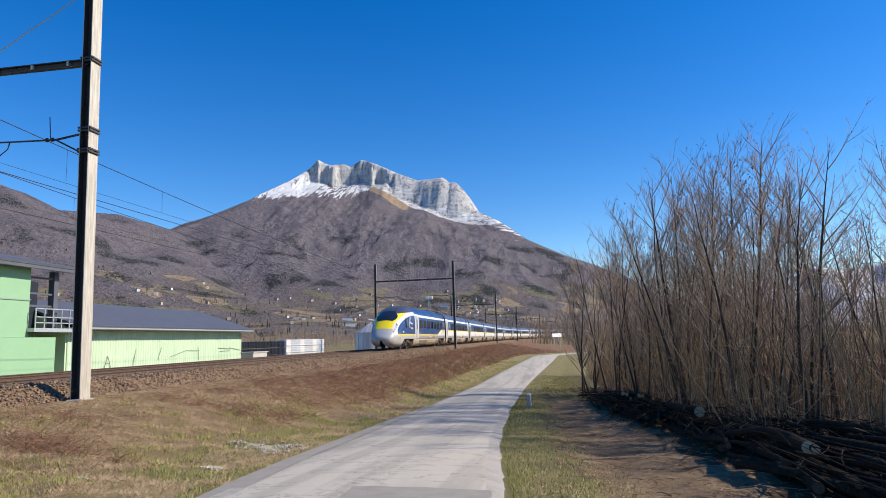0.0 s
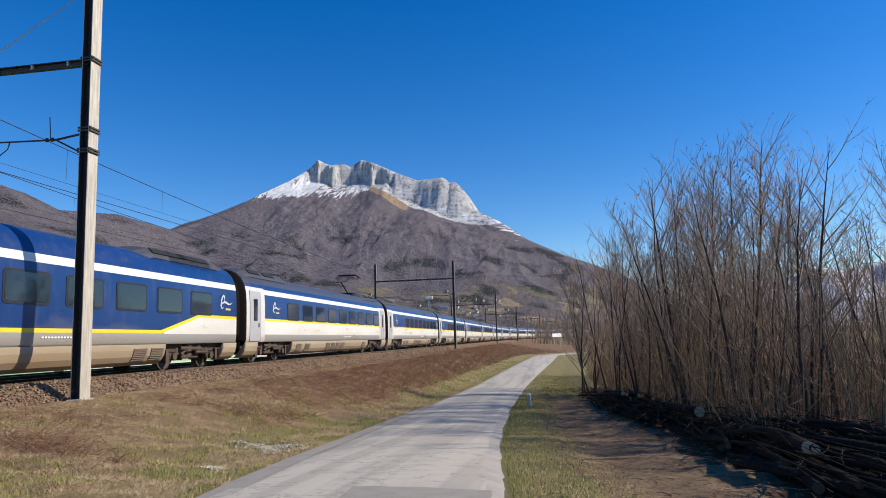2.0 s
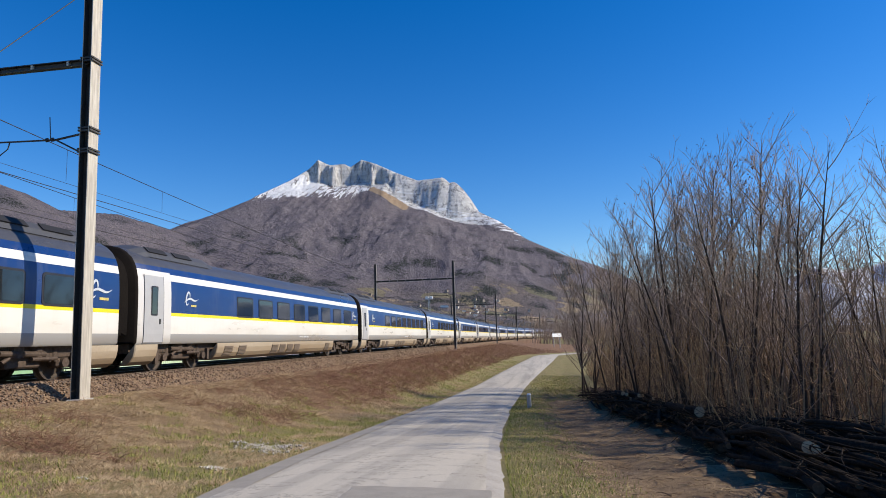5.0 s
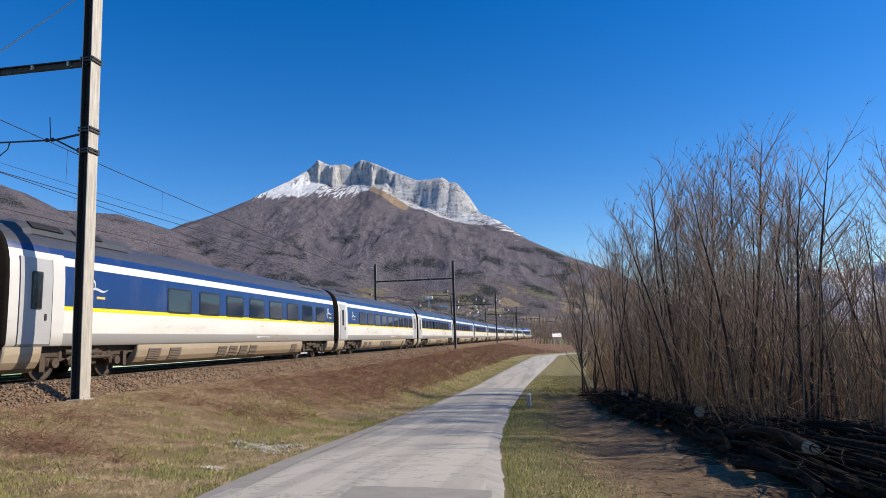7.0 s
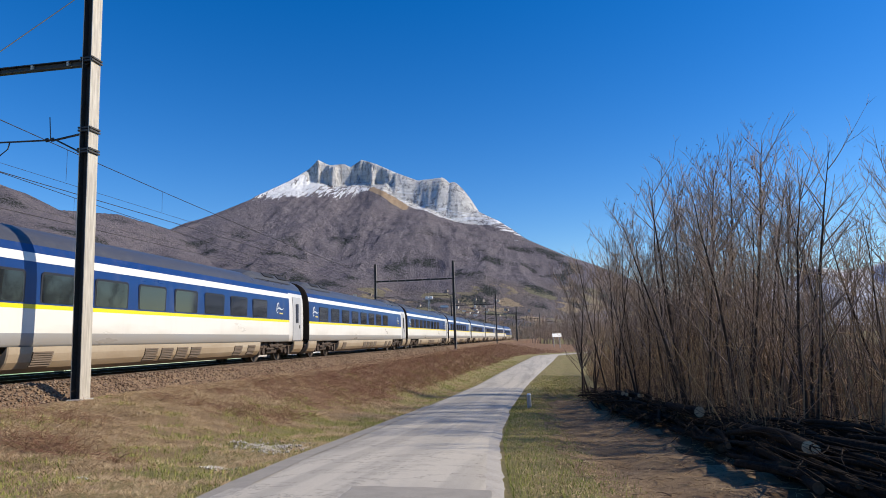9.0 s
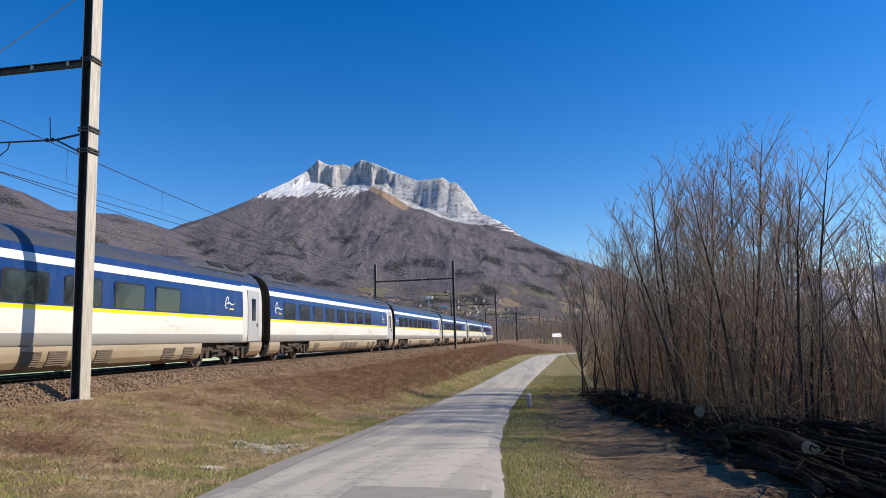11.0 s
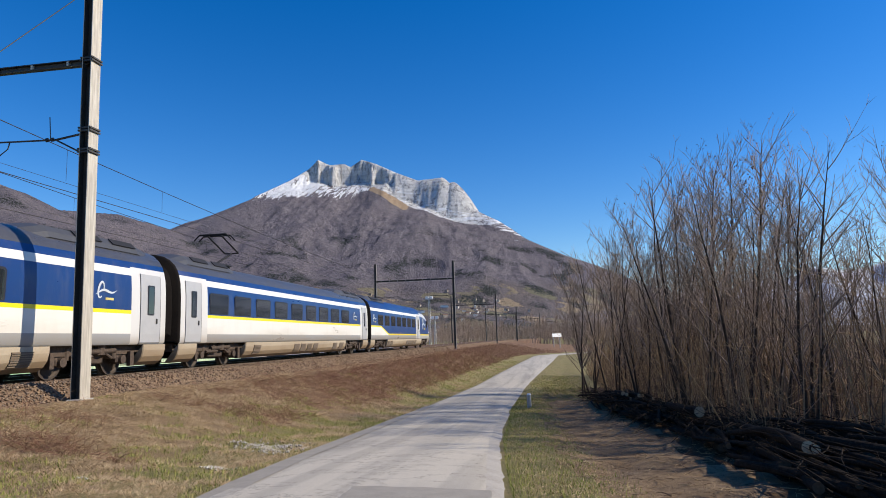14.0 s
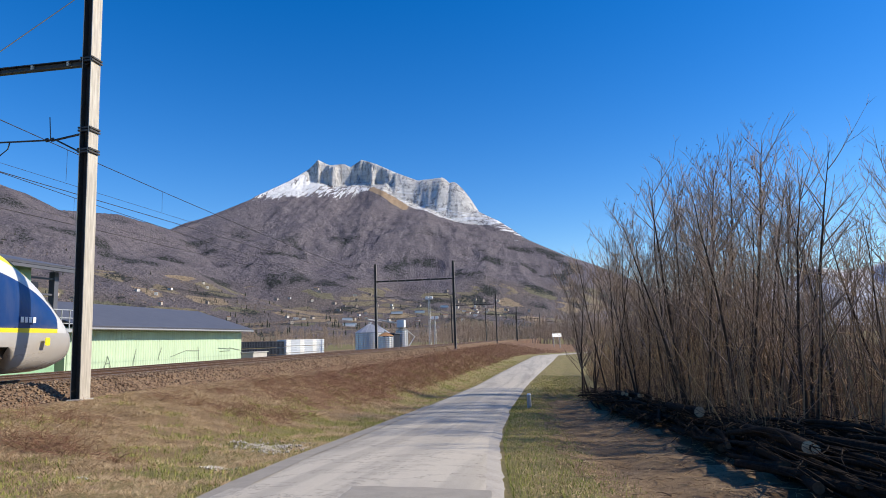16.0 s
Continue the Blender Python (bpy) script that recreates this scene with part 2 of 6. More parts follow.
def ground_z(x, y):
    """Height of the ground (arrays or numbers)."""
    x, y = np.asarray(x, float), np.asarray(y, float)
    tx = np.interp(y, _ly, _lx)
    u = x - tx
    xl, xr, zr = lerp(y, ROAD_Y, ROAD_L), lerp(y, ROAD_Y, ROAD_R), lerp(y, ROAD_Y, ROAD_Z)
    berm = 0.33 + 0.1 * np.clip((30 - y) / 20, 0, 1)
    top = -10.7 + tx
    f = np.clip((x - top) / np.maximum(xl - 0.5 - top, 0.5), 0, 1)
    shape = 0.75 * sstep(0, 1, f) + 0.25 * f
    bank = berm + (zr - 0.03 - berm) * shape
    right = zr - 0.04 - 0.10 * sstep(0.6, 1.8, x - xr) + 0.25 * sstep(4.5, 9, x - xr) - 0.7 * sstep(14, 60, x - xr)
    z = np.where(x < xl, bank, np.where(x > xr, right, zr - 0.03))
    z = np.where(u < -10.7, berm, z)
    z = np.where(u < -21.5, berm - 0.45 * sstep(21.5, 24, -u), z)
    far = sstep(150, 300, np.hypot(x, y)) * np.where(u > -10, 1, 0)
    return z * (1 - far) + far * (-1.8)


def bumps(x, y):
    return 0.09 * noise.noise((x * 0.55, y * 0.55, 1.3)) + 0.085 * noise.noise((x * 1.7, y * 1.7, 4.1)) + 0.035 * noise.noise((x * 4, y * 4, 7.7))


def build_ground():
    xs = np.unique(np.concatenate([[-4800, -2500, -1200, -600, -300, -150, -80, -50, -38], np.arange(-30, -11, 1.0), np.arange(-11, 6, 0.25), np.arange(6, 14, 0.7), [17, 22, 30, 45, 70, 120, 250, 600, 1500, 4800]]))
    ys = np.unique(np.concatenate([[-4800, -1500, -400, -120, -50, -25], np.arange(-12, 2, 1.5), np.arange(2, 34, 0.3), np.arange(34, 70, 0.8), np.arange(70, 180, 2.5), np.arange(180, 420, 12), [500, 700, 1000, 1600, 2600, 4800]]))
    X, Y = np.meshgrid(xs, ys)
    Z = ground_z(X, Y)
    nx, ny = len(xs), len(ys)
    verts = []
    for j in range(ny):
        for i in range(nx):
            x, y, z = X[j, i], Y[j, i], Z[j, i]
            if -60 < y < 180 and -40 < x < 60:
                xl, xr = lerp(y, ROAD_Y, ROAD_L), lerp(y, ROAD_Y, ROAD_R)
                k = min(1.0, max(0.0, (xl - x) / 1.0, (x - xr) / 1.0))
                z += bumps(x, y) * k * (1.0 if x > -11 else 0.4)
            verts.append((x, y, z))
    faces, idx = [], []
    for j in range(ny - 1):
        for i in range(nx - 1):
            faces.append((j * nx + i, j * nx + i + 1, (j + 1) * nx + i + 1, (j + 1) * nx + i))
            x, y = (xs[i] + xs[i + 1]) / 2, (ys[j] + ys[j + 1]) / 2
            w = 0.8 * noise.noise((x * 0.5, y * 0.5, 9)) + 0.4 * noise.noise((x * 2.1, y * 2.1, 3))
            xl, xr = lerp(y, ROAD_Y, ROAD_L), lerp(y, ROAD_Y, ROAD_R)
            tx = float(np.interp(y, _ly, _lx))
            if abs(x) > 60 or y < -30 or y > 260:
                k = 5
            elif x < tx - 21:
                k = 1
            elif x < xl:
                green = xl - (1.5 + 0.9 * sstep(30, 60, y)) + w * 1.7
                k = 2 if x > green else (1 if y < 20 + 5 * w else 0)
                if -10.75 < x - tx < -10.3 + 0.2 * w and 14 < y < 75:
                    k = 1
            elif x < xr + 0.9 + 0.5 * w + (5 if y > 42 else 0):
                k = 2
            elif x < 2.4 + w * 0.5 and y < 37 + 5 * w:
                k = 3
            else:
                k = 4
            idx.append(k)
    me = raw("ground", verts, faces, [M_BANK, M_DRY, M_GREEN, M_DIRT, M_LITTER, M_FIELD], idx, True)
    tagged(new("ground", me), "dry winter ground with brown bank and verges", "ground", kind="structure")


build_ground()


def build_road():
    ys = np.concatenate([np.arange(-38, 2, 2.0), np.arange(2, 40, 0.25), np.arange(40, 131, 1.5)])
    verts, faces, idx = [], [], []
    cols = 13
    for y in ys:
        xl, xr, zr = lerp(y, ROAD_Y, ROAD_L), lerp(y, ROAD_Y, ROAD_R), lerp(y, ROAD_Y, ROAD_Z)
        e0 = 0.05 * noise.noise((y * 0.5, 0, 2)) + 0.03 * noise.noise((y * 3.1, 0, 5))
        e1 = 0.06 * noise.noise((y * 0.45, 7, 2)) + 0.03 * noise.noise((y * 2.9, 3, 5))
        for i in range(cols):
            f = i / (cols - 1)
            x = xl + e0 + (xr + e1 - xl - e0) * f
            edge = min(f, 1 - f)
            verts.append((x, y, zr + 0.012 + 0.05 * min(1, edge * 3) - (0.07 if i in (0, cols - 1) else 0) + 0.006 * noise.noise((x * 0.8, y * 0.25, 3))))
    for j in range(len(ys) - 1):
        for i in range(cols - 1):
            faces.append((j * cols + i, j * cols + i + 1, (j + 1) * cols + i + 1, (j + 1) * cols + i))
            idx.append(1 if i in (0, cols - 2) else 0)
    tagged(new("road", raw("road", verts, faces, [M_ASPHALT, M_EDGE], idx, True)), "narrow worn grey asphalt lane with crumbling edges", "road", kind="structure")


build_road()


def road_patch(y0, y1, f0, f1, label):
    """A darker mended area lying on the lane."""
    verts, faces = [], []
    ys = np.linspace(y0, y1, 9)
    for y in ys:
        xl, xr, zr = lerp(y, ROAD_Y, ROAD_L), lerp(y, ROAD_Y, ROAD_R), lerp(y, ROAD_Y, ROAD_Z)
        for i in range(7):
            f = f0 + (f1 - f0) * i / 6 + 0.012 * noise.noise((y * 3, i, 4))
            x = xl + (xr - xl) * f
            verts.append((x, y + 0.05 * noise.noise((i * 0.9, y, 2)), zr + 0.020 + 0.05 * min(1, min(f, 1 - f) * 3)))
    for j in range(8):
        for i in range(6):
            faces.append((j * 7 + i, j * 7 + i + 1, (j + 1) * 7 + i + 1, (j + 1) * 7 + i))
    tagged(new("road_patch", raw("road_patch", verts, faces, [M_PATCH], None, True)), label, "road patch", kind="structure")


road_patch(5.6, 7.35, 0.50, 0.93, "darker mended asphalt patch on the lane")
road_patch(5.2, 26.0, 0.035, 0.135, "narrow darker strip mended along the lane's edge")


# ---- railway ----
def build_track(label, off):
    t = thing("railway_track", label, "railway track", "railway tracks", "structure")
    prof = [(-0.075, -0.17), (0.075, -0.17), (0.075, -0.155), (0.012, -0.13), (0.012, -0.045), (0.036, -0.035), (0.036, -0.004), (0.028, 0), (-0.028, 0), (-0.036, -0.004), (-0.036, -0.035), (-0.012, -0.045), (-0.012, -0.13), (-0.075, -0.155)]
    idx = [0] * 14
    idx[7] = 1
    for side in (-0.755, 0.755):
        part("rail", extrude_profile("rail", prof, line_path(-440, 620, 4, off + side, RAIL_Z), [M_RAIL, M_RAILTOP], True, idx), None, t)
    return t


TRACKS = [build_track("rusty double-headed steel rails on ballast, nearer line", NEAR_X), build_track("rusty steel rails on ballast, farther line", FAR_X)]


def build_ballast():
    top = RAIL_Z - 0.145
    prof = [(-8.0, -0.75), (-7.15, -0.04), (-6.5, 0.0), (-4.6, 0.0), (-3.7, -0.05), (-2.6, -0.02), (-1.1, 0.0), (0.0, 0.02), (0.72, 0.02), (0.85, 0.09), (1.45, 0.13), (1.9, 0.09), (2.55, -0.34), (3.05, -0.75)]
    verts, faces = [], []
    ss = np.concatenate([np.arange(-440, 0, 20.0), np.arange(0, 5, 1.0), np.arange(5, 60, 0.35), np.arange(60, 160, 1.2), np.arange(160, 640, 6.0)])
    k = len(prof)
    for s in ss:
        for q, u in prof:
            p, th = line_at(s, NEAR_X + q)
            z = top + u
            verts.append((p.x, p.y, z + 0.035 * noise.noise((p.x * 2.2, p.y * 2.2, 1)) + 0.02 * noise.noise((p.x * 6, p.y * 6, 1))))
    for j in range(len(ss) - 1):
        for i in range(k - 1):
            faces.append((j * k + i, j * k + i + 1, (j + 1) * k + i + 1, (j + 1) * k + i))
    tagged(new("ballast_bed", raw("ballast_bed", verts, faces, [M_BALLAST])), "brown stone ballast bed under the rails", "ballast", kind="structure")


build_ballast()

# ---- mountains ----
M_MOUNT = mat("mountain_cover", (0.1, 0.08, 0.07), 0.95, 0, 0.1)
n = Net(M_MOUNT)
rock_a, snow_a, ledge_a, scree_a, dark_a, field_a = n.attr("rock"), n.attr("snow"), n.attr("ledge_snow"), n.attr("scree"), n.attr("evergreen"), n.attr("meadow")
n1, n2, n3 = n.noise(0.010, 6, 0.65), n.noise(0.05, 5, 0.7), n.noise(0.11, 4, 0.8)
# bare woods: purple-grey twigs over brown litter, with distance haze blued into the colours
wood = n.mix(n.ramp(n1, 0.35, 0.65), (0.150, 0.135, 0.160), (0.205, 0.182, 0.198))
wood = n.mix(n.ramp(n2, 0.42, 0.7, 0, 0.45), wood, (0.085, 0.08, 0.095))
wood = n.mix(n.ramp(n3, 0.5, 0.64, 0, 0.75), wood, (0.30, 0.262, 0.265))
wood = n.mix(n.ramp(n3, 0.46, 0.34, 0, 0.8), wood, (0.075, 0.068, 0.085))
# small fields parted by hedges
cell = n.split(n.voronoi(0.0085, "Color"))
hedge = n.voronoi(0.0085, "Distance", "DISTANCE_TO_EDGE")
fld = n.mix(cell[1], (0.30, 0.245, 0.165), (0.19, 0.185, 0.12))
fld = n.mix(n.math("GREATER_THAN", cell[2], 0.72), fld, (0.35, 0.275, 0.185))
fld = n.mix(n.ramp(n2, 0.5, 0.72, 0, 0.5), fld, (0.16, 0.13, 0.09))
pick = n.math("GREATER_THAN", n.math("ADD", n.math("MULTIPLY", field_a, 0.9), n.math("ADD", cell[0], n.ramp(n2, 0.3, 0.7, -0.15, 0.15))), 0.88)
pick = n.math("MULTIPLY", pick, n.math("GREATER_THAN", field_a, 0.3))
pick = n.math("MULTIPLY", pick, n.math("GREATER_THAN", hedge, n.ramp(n2, 0.3, 0.7, 0.02, 0.16)))
wood = n.mix(n.ramp(field_a, 0.1, 0.6, 0, 0.5), wood, n.mix(n.ramp(n3, 0.4, 0.62), (0.10, 0.085, 0.065), (0.25, 0.195, 0.145)))
wood = n.mix(pick, wood, fld)
ever = n.math("GREATER_THAN", n.math("ADD", dark_a, n.ramp(n3, 0.3, 0.7, -0.62, 0.62)), 0.5)
wood = n.mix(ever, wood, (0.040, 0.046, 0.040))
wood = n.mix(n.ramp(n.math("ADD", scree_a, n.ramp(n2, 0.3, 0.7, -0.3, 0.3)), 0.42, 0.58), wood, (0.42, 0.31, 0.21))
strata = n.noise(0.016, 6, 0.7, (0.25, 0.25, 3.4))
cleft_shade = n.noise(0.022, 6, 0.75, (1.8, 1.8, 0.3))
rk = n.mix(n.ramp(strata, 0.35, 0.65), (0.52, 0.52, 0.53), (0.78, 0.775, 0.77))
# dark upright stripes paint shadowed clefts onto the rock
rk = n.mix(n.ramp(cleft_shade, 0.50, 0.60, 0, 0.8), rk, (0.17, 0.172, 0.185))
c = n.mix(n.ramp(n.math("ADD", rock_a, n.ramp(n2, 0.3, 0.7, -0.3, 0.3)), 0.42, 0.58), wood, rk)
gully = n.noise(0.022, 5, 0.72, (2.6, 0.45, 0.45))
sn = n.ramp(n.math("ADD", snow_a, n.ramp(gully, 0.3, 0.7, -0.42, 0.42)), 0.46, 0.58)
ledge = n.noise(0.020, 5, 0.7, (0.5, 0.5, 3.0))
sn = n.math("MAXIMUM", sn, n.ramp(n.math("ADD", ledge_a, n.ramp(ledge, 0.3, 0.7, -0.5, 0.5)), 0.50, 0.58))
n.color(n.mix(sn, c, (0.80, 0.82, 0.86)))
n.bump(n.math("ADD", n2, n.math("MULTIPLY", n3, 0.8)), 1.0, 16.0)

# crest lines: (x, y, height, cliff height)
CREST = [(-1700, 2720, 553, 0), (-1640, 3086, 678, 0), (-1574, 3349, 836, 10), (-1481, 3608, 978, 25), (-1424, 3738, 1068, 80), (-1365, 3760, 1133, 150),
         (-1303, 3790, 1104, 140), (-1210, 3812, 1110, 140), (-1177, 3823, 1090, 130), (-1109, 3843, 1139, 150), (-1011, 3818, 1099, 130), (-882, 3799, 1030, 150),
         (-738, 3779, 964, 170), (-587, 3754, 966, 190), (-555, 3758, 930, 180), (-515, 3745, 930, 170), (-420, 3676, 760, 90), (-285, 3589, 672, 50), (-113, 3448, 515, 15),
         (55, 3300, 354, 0), (193, 3144, 236, 0), (348, 2980, 116, 0)]
RANGE = [(350, 4480, 120, 0), (700, 4450, 260, 0), (900, 4430, 330, 0), (1150, 4380, 300, 0), (1500, 4300, 380, 0), (2300, 3900, 420, 0)]
SPUR = [(-2300, 1300, 520, 0), (-1803, 1873, 578, 0), (-1810, 2003, 570, 0), (-1815, 2132, 545, 0), (-1798, 2276, 560, 0), (-1760, 2430, 576, 0), (-1716, 2581, 562, 0), (-1700, 2720, 553, 0)]
RIBS = [[(-1000, 3560, 800, 0), (-960, 3300, 640, 0), (-900, 2750, 330, 0)], [(-1440, 3300, 740, 0), (-1330, 3050, 560, 0), (-1220, 2600, 300, 0)],
        [(-1810, 2003, 560, 0), (-1400, 1850, 330, 0)], [(-1716, 2581, 540, 0), (-1300, 2300, 250, 0)]]
# heights at which the rock, the snow and the scree begin, from west to east
ROCK_X, ROCK_Z = (-1440, -1335, -1167, -994, -915, -787, -561, -430, -186, -60), (1030, 958, 940, 932, 880, 790, 676, 636, 575, 520)
SNOW_X, SNOW_Z = (-1640, -1574, -1476, -1302, -1152, -1028, -960), (800, 826, 822, 818, 806, 868, 920)


def crest_field(P, line, width, pw, butt=None):
    """Height under a crest line, with the distance from it and the run along it; cliffs fall from the crest."""
    best, near, cliff, along = np.full(len(P), -1e9), np.full(len(P), 1e9), np.zeros(len(P)), np.zeros(len(P))
    run = 0.0
    for a, b in zip(line, line[1:]):
        A, B = np.array(a[:2], float), np.array(b[:2], float)
        d = B - A
        L2 = d @ d
        t = np.clip(((P - A) @ d) / L2, 0, 1)
        dist = np.hypot(*(P - A - t[:, None] * d).T)
        h = a[2] + (b[2] - a[2]) * t
        z = h * np.clip(1 - dist / width(h), 0, 1) ** pw
        if butt is not None:
            c = a[3] + (b[3] - a[3]) * t
            slab = sstep(-1000, -820, P[:, 0])
            e = np.maximum(0, dist + (85 - 74 * slab) * butt * sstep(0, 45, dist))
            z = z - c * (0.85 * sstep(6, 55, e) * (1 - slab) + 0.95 * sstep(6, 230, e) * slab)
        best = np.maximum(best, z)
        up = dist < near
        cliff = np.where(up, a[3] + (b[3] - a[3]) * t, cliff)
        near = np.where(up, dist, near)
        along = np.where(up, run + t * math.sqrt(L2), along)
        run += math.sqrt(L2)
    return best, near, cliff, along


def fbm(p, octaves=4):
    return noise.fractal(p, 1.0, 2.0, octaves)


def build_mountains():
    az = np.radians(np.concatenate([np.linspace(-50, -30, 130, False), np.linspace(-30, 3, 380, False), np.linspace(3, 30, 70)]))
    rr = np.concatenate([np.arange(560, 2400, 30), np.arange(2400, 3500, 18), np.arange(3500, 4080, 6.5), np.arange(4080, 4700, 50)])
    A, R = np.meshgrid(az, rr)
    P = np.stack([np.sin(A).ravel() * R.ravel(), np.cos(A).ravel() * R.ravel()], 1)
    bt = np.array([0.8 * noise.noise((x * 0.009, y * 0.004, 2.0)) + 0.5 * noise.noise((x * 0.021, y * 0.008, 3.0)) + 0.3 * noise.noise((x * 0.06, y * 0.02, 5.0)) for x, y in P])
    z1, d1, cl, al = crest_field(P, CREST, lambda h: 700 + 1.75 * h, 1.3, bt)
    z2, d2, _, _ = crest_field(P, SPUR, lambda h: 500 + 1.7 * h, 1.25)
    z3, _, _, _ = crest_field(P, RANGE, lambda h: 900.0, 1.2)
    z = np.maximum(np.maximum(z1, z2), z3)
    d = np.where(z1 > z2, d1, d2)
    warp = np.array([(noise.noise((x * 0.0035, y * 0.0035, 60)), noise.noise((x * 0.0035, y * 0.0035, 80))) for x, y in P])
    for rib in RIBS:
        zr, dr, _, _ = crest_field(P + 120 * warp, rib, lambda h: 200 + 1.0 * h, 1.1)
        z = 0.5 * (z + zr + np.sqrt((z - zr) ** 2 + 60.0 ** 2)) - 30.0 * np.exp(-np.abs(z - zr) / 200)
    xs, ys = P[:, 0], P[:, 1]
    N = len(P)
    rock, snow, ledge, scree, ever, mead = (np.zeros(N) for _ in range(6))
    out = np.zeros(N)
    foot = 8 + 110 * sstep(900, 2600, R.ravel()) * sstep(300, -500, xs) + 26 * sstep(600, 1500, R.ravel()) * sstep(250, -200, xs)
    for i in range(N):
        x, y, zz, dd, c = xs[i], ys[i], z[i], d[i], cl[i] if z1[i] > z2[i] else 0
        butt = bt[i]
        hgt = max(zz, 0)
        amp = float(sstep(20, 320, dd)) * min(1.0, hgt / 300)
        g = noise.ridged_multi_fractal((x * 0.0030 + 0.3 * zz * 0.001, y * 0.0012, 0.7), 1.0, 2.1, 4, 1.0, 2.0) - 1.0
        zz += amp * (32 * (min(g, 0.5) - 0.5) + 12 * fbm((x * 0.009, y * 0.004, 2), 3))
        zz = max(zz, 0) + foot[i] * (0.75 + 0.45 * noise.noise((x * 0.0035, y * 0.0035, 5))) * float(sstep(560, 900, R.ravel()[i])) * math.exp(-max(zz, 0) / 70)
        out[i] = zz - 2.0
        big = fbm((x * 0.004, y * 0.004, 8), 3)
        if z1[i] >= z2[i] and zz > 480:
            rl = float(np.interp(x, ROCK_X, ROCK_Z)) + 22 * big
            sl = float(np.interp(x, SNOW_X, SNOW_Z)) + 40 * big
            rock[i] = float(sstep(rl - 14, rl + 14, zz)) * (1 if x < -380 else 0.62 * float(sstep(-40, -380, x)))
            if x < -1440:
                rock[i] = 0
            snow[i] = (0.78 - 0.22 * float(sstep(-1400, -1250, x))) * float(sstep(sl - 60, sl + 80, zz)) * (float(sstep(rl + 16, rl - 6, zz)) if x > -1440 else 1.0) * float(sstep(-960, -1050, x))
            if x > -850:
                ledge[i] = 0.44 * float(sstep(rl - 12, rl + 8, zz)) * float(sstep(rl + 150, rl + 40, zz)) + (0.12 if x > -300 else 0)
                ledge[i] *= float(sstep(-40, -120, x))
            scree[i] = float(sstep(-1050, -985, x)) * float(sstep(-720, -800, x)) * float(sstep(rl - 60, rl - 30, zz)) * float(sstep(rl + 12, rl - 2, zz))
        if z3[i] > max(z1[i], z2[i]):
            snow[i], rock[i] = float(sstep(110, 200, zz)), 0.6
        ever[i] = 0.5 * float(sstep(0.05, 0.5, fbm((x * 0.006, y * 0.006, 21), 4))) * float(sstep(640, 420, zz)) + 0.12
        low = float(sstep(290, 140, zz))
        mead[i] = low * (0.5 + 0.6 * noise.noise((x * 0.006, y * 0.006, 31)))
    nx = len(az)
    faces = [(j * nx + i, j * nx + i + 1, (j + 1) * nx + i + 1, (j + 1) * nx + i) for j in range(len(rr) - 1) for i in range(nx - 1)]
    me = raw("mountain", np.column_stack([P, out]), faces, [M_MOUNT], None, True)
    for nm, arr in (("rock", rock), ("snow", snow), ("ledge_snow", ledge), ("scree", scree), ("evergreen", ever), ("meadow", mead)):
        me.attributes.new(nm, "FLOAT", "POINT").data.foreach_set("value", arr.astype(np.float32))
    tagged(new("mountain", me), "limestone mountain with snow patches above bare winter woods", "mountain", kind="structure")
    grid = out.reshape(len(rr), nx)

    def height(x, y):
        a, r = math.atan2(x, y), math.hypot(x, y)
        i = min(nx - 2, max(0, int(np.searchsorted(az, a)) - 1))
        j = min(len(rr) - 2, max(0, int(np.searchsorted(rr, r)) - 1))
        return float(grid[j:j + 2, i:i + 2].mean()) if r > rr[0] else float(ground_z(x, y))

    return height


hill_z = build_mountains()

# ---- overhead line ----
def h_section(name, h, w, d, material, t=0.02):
    """An upright rolled H section, flanges facing across the track; its recess is coloured dark as shade."""
    a, b = d / 2, w / 2
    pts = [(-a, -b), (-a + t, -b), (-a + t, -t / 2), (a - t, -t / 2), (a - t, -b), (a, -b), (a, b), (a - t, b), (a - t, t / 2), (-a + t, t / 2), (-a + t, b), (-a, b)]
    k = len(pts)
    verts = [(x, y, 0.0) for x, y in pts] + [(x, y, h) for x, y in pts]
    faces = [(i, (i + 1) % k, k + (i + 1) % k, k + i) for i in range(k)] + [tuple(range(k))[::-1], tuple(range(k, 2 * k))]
    # slot 1 darkens the web and inner flanges, painting in the recess shade
    return raw(name, verts, faces, [material, M_DARKSTEEL_SHADE], [1 if i in (1, 2, 3, 7, 8, 9) else 0 for i in range(k)] + [0, 0])


MAST_S = [14.45, 79.0, 143.5, 207.5, 271.5, 335.5, 399.5]
NEAR_MAST, FAR_MAST = -11.3, -21.2
# mast steel toned darker: the shade on the facing sides is in its colour
M_SHADESTEEL = grainy("shade_toned_mast_steel", (0.13, 0.125, 0.12), (0.22, 0.21, 0.19), 6, 0.6, 0.4)


def collar(bm, z, w=0.36):
    for dz in (0, 0.075):
        for sy in (-1, 1):
            box(bm, -w / 2, w / 2, sy * 0.145 - 0.02, sy * 0.145 + 0.02, z + dz - 0.022, z + dz + 0.022)
        for sx in (-1, 1):
            box(bm, sx * 0.155 - 0.02, sx * 0.155 + 0.02, -0.2, 0.2, z + dz - 0.02, z + dz + 0.02)


